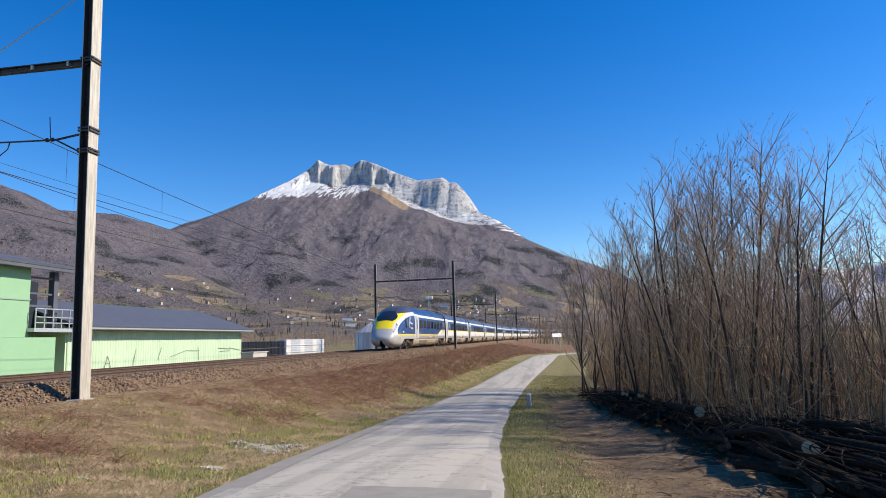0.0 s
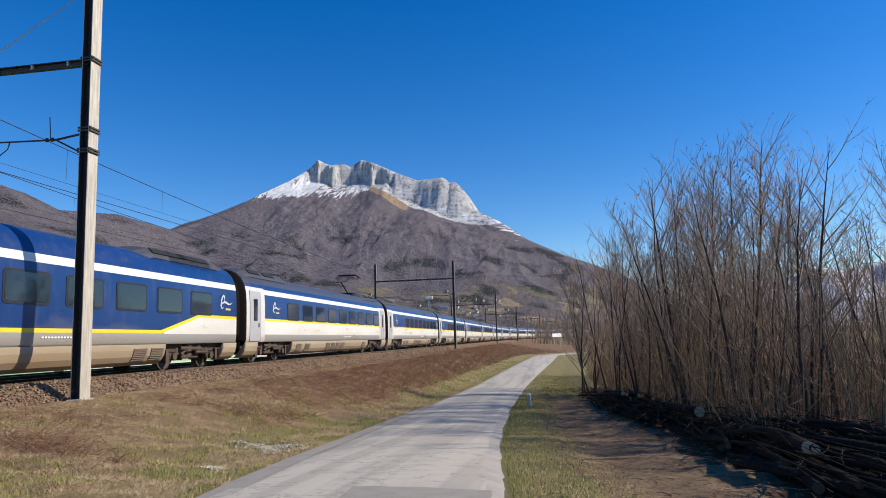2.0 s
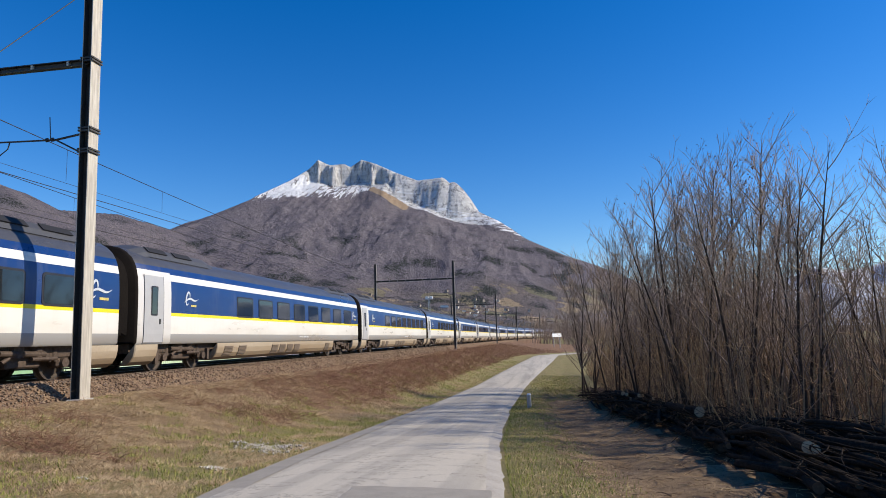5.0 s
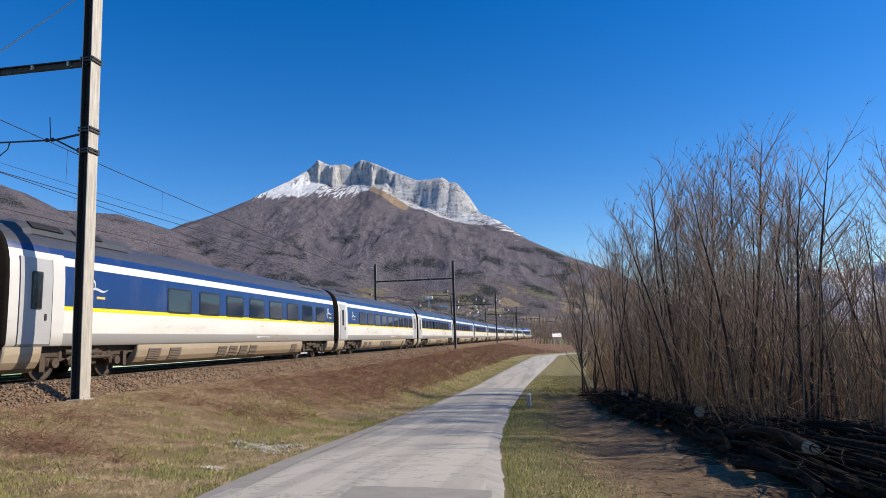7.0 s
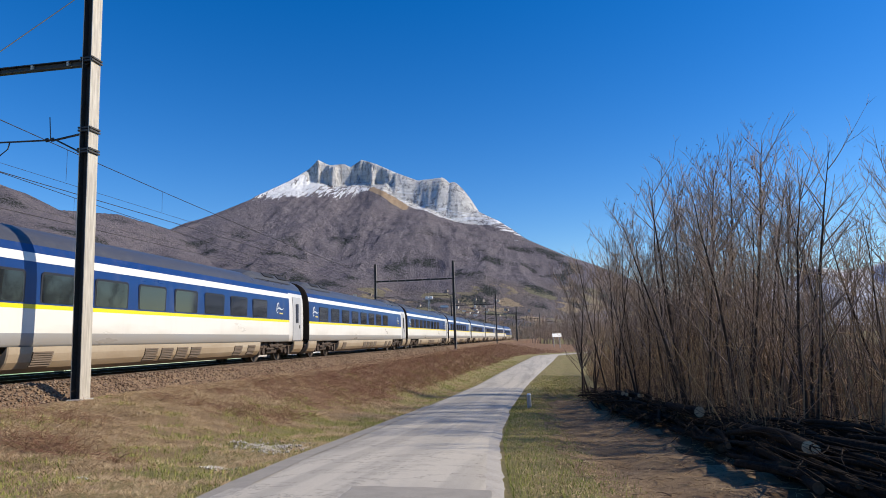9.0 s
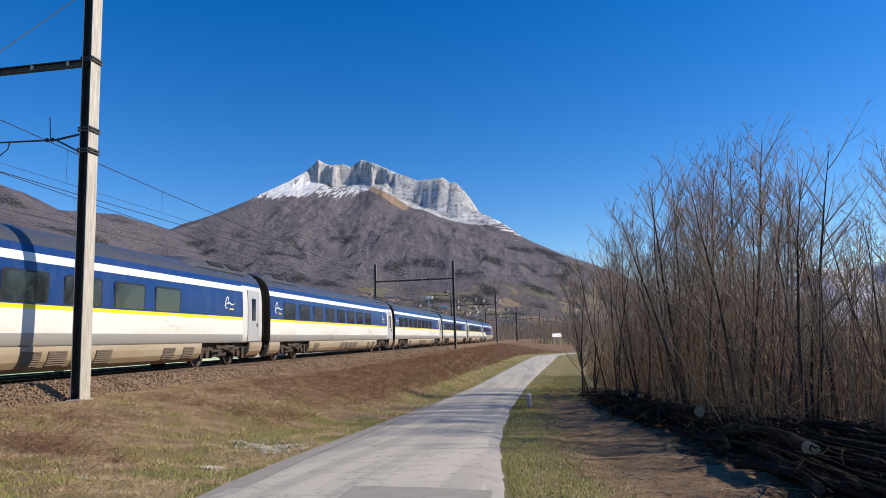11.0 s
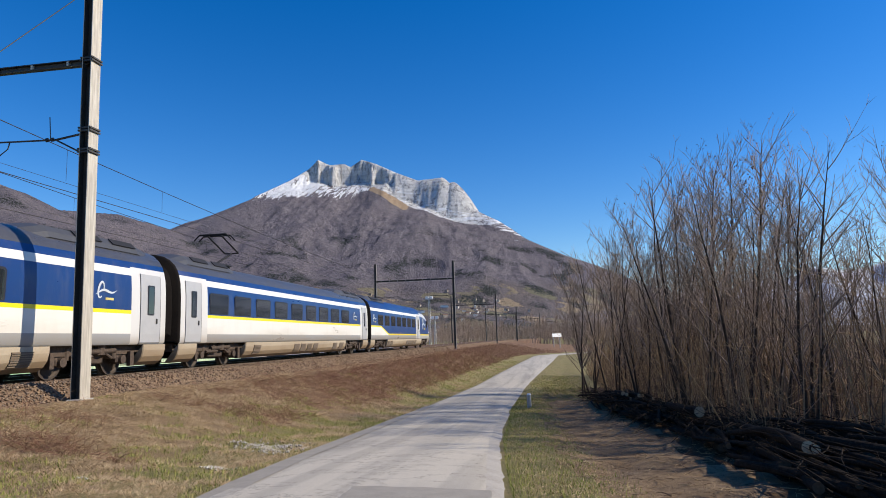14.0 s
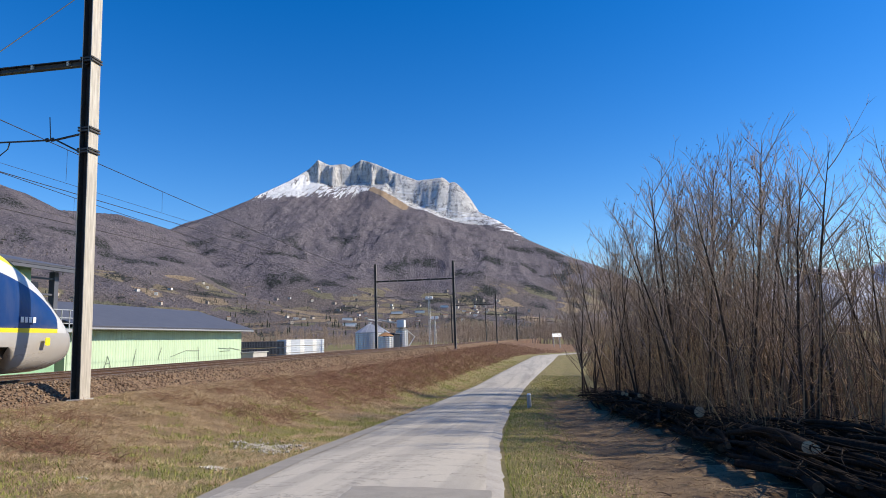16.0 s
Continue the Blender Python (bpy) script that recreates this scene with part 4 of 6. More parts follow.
def skirt_part(car, y0, y1, vents=()):
    verts, faces = [], []
    half = SKIRT
    for s in (1, -1):
        o = len(verts)
        for y, sh in ((y0, 0.0), (y0 + 0.03, 1.0), (y1 - 0.03, 1.0), (y1, 0.0)):
            for x, z in half:
                verts.append((s * (x - 0.03 * (1 - sh)), y, z))
        k = len(half)
        for i in range(3):
            for j in range(k - 1):
                q = (o + i * k + j, o + i * k + j + 1, o + (i + 1) * k + j + 1, o + (i + 1) * k + j)
                faces.append(q if s < 0 else q[::-1])
        faces.append(tuple(o + j for j in range(k)))
        faces.append(tuple(o + 3 * k + j for j in range(k))[::-1])
    verts += [(sx * 0.96, y, 0.26) for y in (y0, y1) for sx in (-1, 1)]
    e = len(verts)
    faces.append((e - 4, e - 3, e - 1, e - 2))
    sk = part("skirt", raw("skirt", verts, faces, [M_SKIRT], None, False), None, car, "dust-covered grey lower skirt")
    for yv in vents:
        for s in (1, -1):
            bm = bmesh.new()
            for i in range(7):
                z = 0.42 + i * 0.055
                x = float(np.interp(z, [0.25, 0.36, 0.52, 0.72, 0.895], [1.12, 1.30, 1.41, 1.46, 1.47]))
                box(bm, s * (x + 0.008) - 0.02, s * (x + 0.008) + 0.02, yv - 0.34, yv + 0.34, z - 0.018, z + 0.02)
            part("vent", bm, M_VENT, sk, "dark louvred vent")


def ribbon(path, width, x):
    """Flat band following (y, z, width factor) points at depth x."""
    bm = bmesh.new()
    rows = []
    for i, (y, z, k) in enumerate(path):
        a, b = path[max(i - 1, 0)], path[min(i + 1, len(path) - 1)]
        d = Vector((0, b[0] - a[0], b[1] - a[1])).normalized()
        nrm = Vector((0, -d.z, d.y))
        c = Vector((x, y, z))
        rows.append((bm.verts.new(c + nrm * width * k), bm.verts.new(c - nrm * width * k)))
    for a, b in zip(rows, rows[1:]):
        bm.faces.new((a[0], a[1], b[1], b[0]))
    bmesh.ops.recalc_face_normals(bm, faces=bm.faces)
    return bm


def emblem(car, y, z, size, side):
    """Silver swirl over a short lettering bar."""
    e = part("emblem", emblem_ribbon(size), M_SILVER, car, "silver ribbon emblem")
    e.matrix_basis = Matrix.Translation((side * (side_x(z) + 0.012), y, z)) @ pose(0, 0, 0, 0, 0, 0 if side > 0 else 180)
    bm = bmesh.new()
    for i in range(8):
        yy = size * (0.02 + i * 0.085)
        box(bm, -0.004, 0.004, yy, yy + size * 0.06, -0.40 * size, -0.27 * size)
    part("lettering_bar", bm, M_GOLD, e, "yellow lettering bars")


def emblem_ribbon(s):
    # open loop like a leaning lower-case e, crossed by a long wave
    loop = []
    for i in range(34):
        f = i / 33
        a = radians(-8 + 318 * f)
        y, z = 0.21 * math.cos(a), 0.42 * math.sin(a)
        loop.append((s * (-0.36 + y + 0.20 * z), s * (0.12 + z), 0.4 + 0.8 * math.sin(math.pi * f)))
    bm = ribbon(loop, 0.058 * s, 0)
    wave = [(s * (-0.80 + 1.72 * f), s * (-0.06 + 0.22 * f + 0.10 * math.sin(2 * math.pi * (1.15 * f - 0.16))), 0.12 + math.sin(math.pi * f)) for f in np.linspace(0, 1, 30)]
    b2 = ribbon(wave, 0.062 * s, 0.003)
    me = bpy.data.meshes.new("wave_band")
    b2.to_mesh(me)
    b2.free()
    bm.from_mesh(me)
    bpy.data.meshes.remove(me)
    return bm


def roof_gear(car, front, rear, raised=False):
    """Grey fairings, ribs and grilles along the crown."""
    for y0, y1 in ((front, front + 5.6), (rear - 5.0, rear)):
        bm = bmesh.new()
        prof = [(1.08, 3.80), (1.0, 3.97), (0.82, 4.14), (0.45, 4.22), (0, 4.24)]
        rows = []
        for y, k in ((y0, 0.0), (y0 + 0.9, 1.0), (y1 - 0.9, 1.0), (y1, 0.0)):
            full = [(x, z) for x, z in prof] + [(-x, z) for x, z in reversed(prof[:-1])]
            rows.append([bm.verts.new((x, y, z - 0.22 * (1 - k))) for x, z in full])
        for a, b in zip(rows, rows[1:]):
            for i in range(len(a) - 1):
                bm.faces.new((a[i], a[i + 1], b[i + 1], b[i]))
        bmesh.ops.recalc_face_normals(bm, faces=bm.faces)
        f = part("roof_fairing", bm, M_ROOFBOX, car, "dark grey roof fairing")
        for yy in (y0 + 1.5, y0 + 3.1):
            for s in (1, -1):
                g = bmesh.new()
                box(g, -0.13, 0.13, yy - 0.55, yy + 0.55, -0.012, 0.012)
                bmesh.ops.transform(g, matrix=Matrix.Translation((s * 0.94, 0, 4.065)) @ pose(0, 0, 0, 0, s * 44), verts=g.verts)
                part("roof_grille", g, M_GRILLE, f)


def pantograph(car, y, way):
    p = part("pantograph", boxed(-0.5, 0.5, y - 0.5, y + 0.5, 4.2, 4.26, 0.01), M_STEELBLK, car, "raised dark steel pantograph")
    bm = bmesh.new()
    rod(bm, (0, y, 4.3), (0, y + way * 1.45, 4.95), 0.045)
    rod(bm, (-0.32, y + way * 1.45, 4.95), (-0.32, y - way * 0.1, 5.52), 0.036)
    rod(bm, (0.32, y + way * 1.45, 4.95), (0.32, y - way * 0.1, 5.52), 0.036)
    rod(bm, (-0.34, y + way * 1.45, 4.95), (0.34, y + way * 1.45, 4.95), 0.03)
    part("arm", bm, M_STEELBLK, p)
    bm = bmesh.new()
    for dy in (-0.18, 0.18):
        rod(bm, (-0.62, y - way * 0.1 + dy, 5.55), (0.62, y - way * 0.1 + dy, 5.55), 0.04)
        for s in (-1, 1):
            rod(bm, (s * 0.62, y - way * 0.1 + dy, 5.55), (s * 0.85, y - way * 0.1 + dy, 5.32), 0.028)
    for s in (-0.32, 0.32):
        rod(bm, (s, y - way * 0.1 - 0.2, 5.53), (s, y - way * 0.1 + 0.2, 5.53), 0.015)
    part("collector_head", bm, M_STEELBLK, p)
    for s in (-0.4, 0.4):
        bm = bmesh.new()
        for i in range(5):
            rod(bm, (s, y - 0.4, 4.0 + i * 0.05), (s, y - 0.4, 4.03 + i * 0.05), 0.07)
        part("insulator", bm, M_STEELBLK, p)


H = PITCH_LEN / 2
LIV_F = livery("car_livery_single_door", [-H + 1.30], False)
LIV_B = livery("car_livery_two_doors", [-H + 1.30, H - 1.30], False)
LIV_N = livery("nose_car_livery", [-H + 7.1], True)


def build_car(both, label, panto=False):
    c = thing("train_carriage", label, "train carriage", "train carriages")
    rings = []
    full = ring(SIDE)
    for y, k in ((-H + 0.36, 0.965), (-H + 0.46, 1.0)) + tuple((yy, 1.0) for yy in np.linspace(-H + 2.4, H - 2.4, 5)) + ((H - 0.46, 1.0), (H - 0.36, 0.965)):
        rings.append([(x * k, y, 2.4 + (z - 2.4) * k) for x, z in full])
    part("body", loft("body", rings, [LIV_B if both else LIV_F, M_BELLOWS], True, (True, True)), None, c, "blue and white carriage body with yellow stripe")
    part("underframe", boxed(-1.15, 1.15, -H + 0.5, H - 0.5, 0.62, 0.92), M_STEELDK, c)
    skirt_part(c, -H + 0.4, -H + 1.6)
    skirt_part(c, -H + 5.5, H - 5.5, (-H + 6.4, -H + 7.6, -1.5, -0.6, 0.3, 1.2, H - 6.6))
    skirt_part(c, H - 1.6, H - 0.4)
    put_bogie(c, -H + 3.55)
    put_bogie(c, H - 3.55)
    for s in (1, -1):
        put_door(c, -H + 1.30, s)
        if both:
            put_door(c, H - 1.30, s)
        for i in range(9 if both else 8):
            y = H - (3.15 + 2.0 * i) if both else H - (2.75 + 2.035 * i)
            put_window(c, y, 2.36, s, FRAME_ME, PANE_ME)
        emblem(c, -H + 3.5, 2.42, 0.54, s)
        if not both:
            emblem(c, H - 1.35, 2.42, 0.58, s)
    for dy, k in ((H - 0.26, 1.0),):
        rr = [[(x * q, y, 2.45 + (z - 2.45) * q) for x, z in full] for y, q in ((H - 0.38, 0.80), (H - 0.25, 0.85), (H - 0.12, 0.79), (H, 0.85), (H + 0.12, 0.79), (H + 0.25, 0.85), (H + 0.38, 0.80))]
        part("gangway_bellows", loft("bellows", rr, [M_BELLOWS], False, (False, False)), None, c, "black rubber gangway bellows")
    roof_gear(c, -H + 0.6, H - 0.6)
    if panto:
        pantograph(c, H - 5.5, -1)
    bm = bmesh.new()
    for i in range(12):
        box(bm, 1.474, 1.48, 1.5 + i * 0.11, 1.57 + i * 0.11, 1.10, 1.145)
    part("marking_bar", bm, M_WHITEP, c)
    return c


def build_nose_car(label):
    c = thing("train_power_car", label, "train carriage", "train carriages")
    tip = -(26.0 - H)
    nose_len = 8.0
    rings = []
    fs = np.linspace(0, 1, 27)
    us = [0.0, 0.02, 0.06, 0.12, 0.2, 0.32, 0.5, 0.7, 0.9, 1.1, 1.35, 1.55, 1.75, 1.95, 2.15, 2.4, 2.7, 3.0, 3.4, 3.8, 4.2, 4.8, 5.5, 6.2, 7.0, 8.0]
    for u in us:
        hi = [nose_point(u, f, 1) for f in fs]
        # behind the bogie opening the lower edge is cut to the sill
        if u > 2.85:
            hi = [Vector((max(p.x, 0.0), p.y, p.z)) if p.z > 0.9 else Vector((1.44 * min(1, np.interp(u, TOP_U, WID_Z) / 1.47), p.y, 0.9)) for p in hi]
        rings.append([(p.x, p.y + tip, p.z) for p in hi] + [(-p.x, p.y + tip, p.z) for p in reversed(hi[:-1])])
    part("nose", loft("nose", rings, [LIV_N], True, (True, False)), None, c, "streamlined nose with yellow hood and blue arch")
    full = ring(SIDE)
    rings = []
    for y, k in ((tip + 8.0, 1.0), (-2.0, 1.0), (4.0, 1.0), (H - 0.46, 1.0), (H - 0.36, 0.965)):
        rings.append([(x * k, y, 2.4 + (z - 2.4) * k) for x, z in full])
    part("body", loft("body", rings, [LIV_N, M_BELLOWS], True, (False, True)), None, c, "blue power car body with yellow stripe")
    part("underframe", boxed(-1.15, 1.15, tip + 2.6, H - 0.5, 0.62, 0.92), M_STEELDK, c)
    skirt_part(c, -H + 5.45, H - 5.4, (-3.9, -3.0, -2.1, -1.2, -0.3, 5.6, 6.5))
    skirt_part(c, H - 1.5, H - 0.4)
    put_bogie(c, H - 21.05)
    put_bogie(c, H - 3.3)

    def patch(name, u0, u1, fa, fb, material, sides, grow, label="", nu=8, nf=8):
        for s in sides:
            verts, faces = [], []
            for i in range(nu + 1):
                for j in range(nf + 1):
                    u = u0 + (u1 - u0) * i / nu
                    a, b = fa(i / nu), fb(i / nu)
                    p = nose_point(u, a + (b - a) * j / nf, s, grow)
                    verts.append((p.x, p.y + tip, p.z))
            for i in range(nu):
                for j in range(nf):
                    q = (i * (nf + 1) + j, i * (nf + 1) + j + 1, (i + 1) * (nf + 1) + j + 1, (i + 1) * (nf + 1) + j)
                    faces.append(q if s > 0 else q[::-1])
            part(name, raw(name, verts, faces, [material], None, True), None, c, label)

    patch("windscreen", 1.62, 3.15, lambda t: 0.90 - 0.11 * math.sin(math.pi * min(1, 0.12 + t * 0.95)), lambda t: 1.0, M_GLASS, (1, -1), 0.02, "dark curved windscreen half")
    patch("headlamp_surround", 0.70, 1.62, lambda t: 0.60 + 0.05 * t, lambda t: 0.66 + 0.075 * t, M_FRAME, (1, -1), 0.012, "black headlamp surround", 4, 3)
    patch("headlamp", 0.80, 1.45, lambda t: 0.615 + 0.05 * t, lambda t: 0.65 + 0.07 * t, M_LAMPGLASS, (1, -1), 0.016, "clear headlamp cluster", 4, 3)
    for s in (1, -1):
        put_door(c, -H + 7.1, s)
        for i in range(7):
            put_window(c, H - (2.75 + 2.055 * i) - 0.45, 2.36, s, FRAME_ME, PANE_ME)
        w = part("cab_window", mesh_of("cab_window", rounded_panel(0.62, 0.82, 0.05, 0.014), M_FRAME), None, c, "cab side window with dark frame")
        w.matrix_basis = Matrix.Translation((s * 1.452, H - 22.15, 2.38)) @ pose(0, 0, 0, 0, -4 if s > 0 else 4, 0 if s > 0 else 180)
        q = part("pane", mesh_of("pane", rounded_panel(0.44, 0.62, 0.04, 0.010), M_GLASS), None, w)
        q.matrix_basis = Matrix.Translation((0.014, 0, 0))
        emblem(c, H - 20.5, 2.28, 1.15, s)
        emblem(c, H - 1.4, 2.42, 0.6, s)
        bm = bmesh.new()
        for i in range(4):
            y = H - 23.75 + i * 0.13
            box(bm, -0.003, 0.003, y, y + 0.09, -0.07, 0.07)
        nb = part("number_bar", bm, M_WHITEP, c, "white fleet number bars")
        nb.matrix_basis = pose(s * 1.428, 0, 1.56)
        bm = rounded_panel(0.16, 0.2, 0.03, 0.01)
        lb = part("coupler_label", bm, M_YELLOWP, c, "small yellow label plate")
        lb.matrix_basis = Matrix.Translation((s * 1.40, H - 24.2, 1.02)) @ pose(0, 0, 0, 0, 0, 0 if s > 0 else 180)
    roof_gear(c, H - 6.6, H - 0.6)
    bm = bmesh.new()
    for i in range(12):
        box(bm, 1.474, 1.48, 1.5 + i * 0.11, 1.57 + i * 0.11, 1.10, 1.145)
    part("marking_bar", bm, M_WHITEP, c)
    rr = [[(x * q, y, 2.45 + (z - 2.45) * q) for x, z in full] for y, q in ((H - 0.38, 0.80), (H - 0.25, 0.85), (H - 0.12, 0.79), (H, 0.85), (H + 0.12, 0.79), (H + 0.25, 0.85), (H + 0.38, 0.80))]
    part("gangway_bellows", loft("bellows", rr, [M_BELLOWS], False, (False, False)), None, c, "black rubber gangway bellows")
    return c


def build_train():
    nose = build_nose_car("blue and silver high-speed power car with yellow nose")
    both = build_car(True, "blue and white carriage with doors at both ends")
    single = build_car(False, "blue and white carriage with a door at one end")
    pan = build_car(True, "blue and white carriage with a raised pantograph", True)
    cars = [(nose, False), (pan, False)]
    for i in range(3, 8):
        cars.append((single if i == 3 else copy_thing(single, Matrix()), False))
    cars.append((both, False))
    cars.append((copy_thing(both, Matrix()), True))
    for i in range(10, 15):
        cars.append((copy_thing(single, Matrix()), True))
    cars.append((copy_thing(pan, Matrix()), True))
    cars.append((copy_thing(nose, Matrix()), True))
    return cars


TRAIN = build_train()
TRAIN_SPEED, FIRST_GAP = 27.26, 80.1


# ---- farm buildings across the tracks ----
M_GREENP = grainy("smooth_green_cladding", (0.24, 0.42, 0.245), (0.27, 0.45, 0.27), 1.5, 0.5, bump=0.0)
M_GREENC = mat("pale_green_corrugated_steel", (0.5, 0.62, 0.42), 0.5, 0.0)
n = Net(M_GREENC)
gs = n.noise(1.2, 5, 0.7, (1, 1, 0.2))
n.color(n.mix(n.ramp(gs, 0.35, 0.7), (0.50, 0.64, 0.44), (0.42, 0.54, 0.37)))
M_ROOF = grainy("slate_grey_metal_roof", (0.075, 0.08, 0.10), (0.11, 0.115, 0.135), 2.0, 0.55, bump=0.05)
M_TRIM = mat("grey_trim_paint", (0.30, 0.31, 0.33), 0.5)
M_RAILW = mat("galvanised_railing", (0.5, 0.5, 0.5), 0.4, 0.5)
M_SCRAWL = mat("grey_spray_paint", (0.20, 0.24, 0.19), 0.7)
M_CRATE_D = grainy("navy_crate_and_loggia_shade", (0.012, 0.016, 0.026), (0.03, 0.036, 0.05), 6, 0.75, spec=0.15)
M_CRATE_L = grainy("pale_grey_plastic_crate", (0.48, 0.52, 0.58), (0.62, 0.65, 0.68), 6, 0.6)
M_CRATE_W = grainy("white_panel", (0.72, 0.73, 0.72), (0.8, 0.8, 0.78), 5, 0.5)
M_SILO = mat("galvanised_silo", (0.5, 0.51, 0.53), 0.42, 0.55)
n = Net(M_SILO)
n.color(n.mix(n.ramp(n.noise(0.9, 5, 0.7, (1, 1, 0.15)), 0.35, 0.7), (0.52, 0.53, 0.55), (0.38, 0.38, 0.39)))
M_RUST = grainy("rusty_roof", (0.34, 0.17, 0.075), (0.44, 0.26, 0.13), 3, 0.8)


def corrugated(x, y0, y1, z0, z1, pitch=0.26, depth=0.035):
    verts, faces = [], []
    ys = np.arange(y0, y1 + 1e-6, pitch / 4)
    for k, y in enumerate(ys):
        d = depth if k % 4 in (1, 2) else 0.0
        verts += [(x + d, y, z0), (x + d, y, z1)]
    for k in range(len(ys) - 1):
        faces.append((2 * k, 2 * k + 2, 2 * k + 3, 2 * k + 1))
    b = len(verts)
    verts += [(x - 0.08, y0, z0), (x - 0.08, y0, z1), (x - 0.08, ys[-1], z0), (x - 0.08, ys[-1], z1)]
    faces += [(b, b + 1, b + 3, b + 2), (0, 1, b + 1, b), (len(ys) * 2 - 2, b + 2, b + 3, len(ys) * 2 - 1), (1, len(ys) * 2 - 1, b + 3, b + 1)]
    return verts, faces


def roof_slab(x0, z0, x1, z1, y0, y1, t=0.1, seam=0.5):
    """Sloping sheet with raised seams, from the eave (x0, z0) to the ridge (x1, z1)."""
    bm = bmesh.new()
    L = math.hypot(x1 - x0, z1 - z0)
    m = Matrix.Translation((x0, 0, z0)) @ pose(0, 0, 0, 0, -math.degrees(math.atan2(z1 - z0, x1 - x0)))
    box(bm, 0, L, y0, y1, -t, 0, m=m)
    return bm, m, L


def put_roof(parent, name, label, x0, z0, x1, z1, y0, y1, t=0.1, seam=0.5):
    """A roof sheet with each raised seam a part of it."""
    bm, m, L = roof_slab(x0, z0, x1, z1, y0, y1, t)
    r = part(name, bm, M_ROOF, parent, label)
    me = mesh_of("seam", boxed(0, L, -0.02, 0.02, 0, 0.035), M_ROOF)
    for y in np.arange(y0 + 0.1, y1, seam):
        o = part("seam", me, None, r)
        o.matrix_basis = m @ pose(0, y, 0)
    return r


GB = -0.12


def build_barn():
    b = thing("barn", "long pale green corrugated barn with grey roof", "barn")
    v, f = corrugated(-27.0, 33.3, 54.6, GB, 2.96)
    part("front_wall", raw("front_wall", v, f, [M_GREENC]), None, b, "pale green corrugated wall with spray-paint scrawls")
    for y in (33.3, 54.55):
        bm = bmesh.new()
        a = [bm.verts.new(p) for p in ((-27.05, y, GB), (-36.0, y, GB), (-36.0, y, 3.0), (-31.5, y, 4.58), (-27.05, y, 2.96))]
        c = [bm.verts.new((q.co.x, y - 0.12, q.co.z)) for q in a]
        bm.faces.new(a)
        bm.faces.new(c[::-1])
        for i in range(5):
            bm.faces.new((a[i], c[i], c[(i + 1) % 5], a[(i + 1) % 5]))
        part("end_wall", bm, M_GREENC, b)
    part("rear_wall", boxed(-36.1, -36.0, 33.3, 54.6, GB, 3.0), M_GREENC, b)
    put_roof(b, "front_roof", "slate grey standing-seam roof", -26.1, 2.90, -31.5, 4.72, 33.0, 55.0)
    put_roof(b, "rear_roof", "", -36.5, 3.0, -31.5, 4.715, 33.0, 55.0)
    bm = bmesh.new()
    rod(bm, (-26.08, 33.0, 2.84), (-26.08, 55.0, 2.84), 0.06, seg=10)
    part("gutter", bm, M_TRIM, b)
    bm = bmesh.new()
    x = -26.955
    for y0, z0, y1, z1 in ((42.0, 0.9, 42.4, 1.65), (42.0, 0.9, 42.1, 0.75), (43.5, 0.95, 45.5, 1.35), (45.5, 1.35, 47.4, 1.3), (47.2, 1.6, 47.35, 0.6), (50.4, 1.45, 52.4, 1.35), (50.6, 1.2, 52.3, 1.2), (52.3, 1.45, 54.3, 1.2), (36.4, 0.4, 36.7, 1.2), (36.7, 1.2, 37.0, 0.5), (36.5, 0.75, 36.9, 0.75), (39.2, 0.5, 39.5, 1.6)):
        rod(bm, (x + 0.02, y0, z0), (x + 0.02, y1, z1), 0.022, seg=4)
    part("scrawl", bm, M_SCRAWL, b, "grey spray-paint scrawl lines")


build_barn()


def build_block():
    b = thing("packing_house", "tall smooth green farm building with open loggia", "building")
    part("lower_wall", boxed(-33, -26.6, 14, 31.9, GB, 2.35), M_GREENP, b, "smooth green lower wall")
    part("upper_wall", boxed(-33, -26.65, 14, 30.0, 2.36, 6.02), M_GREENP, b)
    bm = boxed(-26.57, -26.55, 14, 30.0, 4.28, 4.31)
    part("panel_joint", bm, M_TRIM, b)
    put_roof(b, "roof", "dark slate grey roof with wide overhang", -25.9, 6.05, -31.5, 7.25, 13.5, 32.7, 0.12, 0.6)
    part("fascia", boxed(-26.0, -25.86, 13.5, 32.7, 5.86, 6.02), M_ROOF, b)
    part("recess_wall", raw("recess_wall", *corrugated(-28.9, 31.9, 33.3, GB, 2.6), [M_GREENC]), None, b, "corrugated wall in deep shade")
    # loggia interior coloured near black to stand for its shade
    part("loggia_shade_back", boxed(-33, -29.0, 30.0, 33.2, 2.36, 5.6), M_CRATE_D, b)
    part("column", boxed(-26.9, -26.55, 31.55, 31.85, 2.8, 5.9), M_ROOF, b)
    for z in (3.95, 4.6, 5.45):
        part("crossbar", boxed(-26.75, -26.65, 30.0, 31.6, z, z + 0.1), M_ROOF, b)
    p = part("balcony", boxed(-29, -26.2, 29.9, 33.7, 2.62, 2.82), M_RAILW, b, "grey steel balcony platform with railing")
    for y in np.linspace(30.0, 33.65, 7):
        part("baluster", boxed(-26.27, -26.22, y - 0.025, y + 0.025, 2.82, 3.86), M_RAILW, p)
    for z in (3.1, 3.4, 3.84):
        part("handrail", boxed(-26.27, -26.22, 30.0, 33.65, z - 0.025, z + 0.025), M_RAILW, p)


build_block()


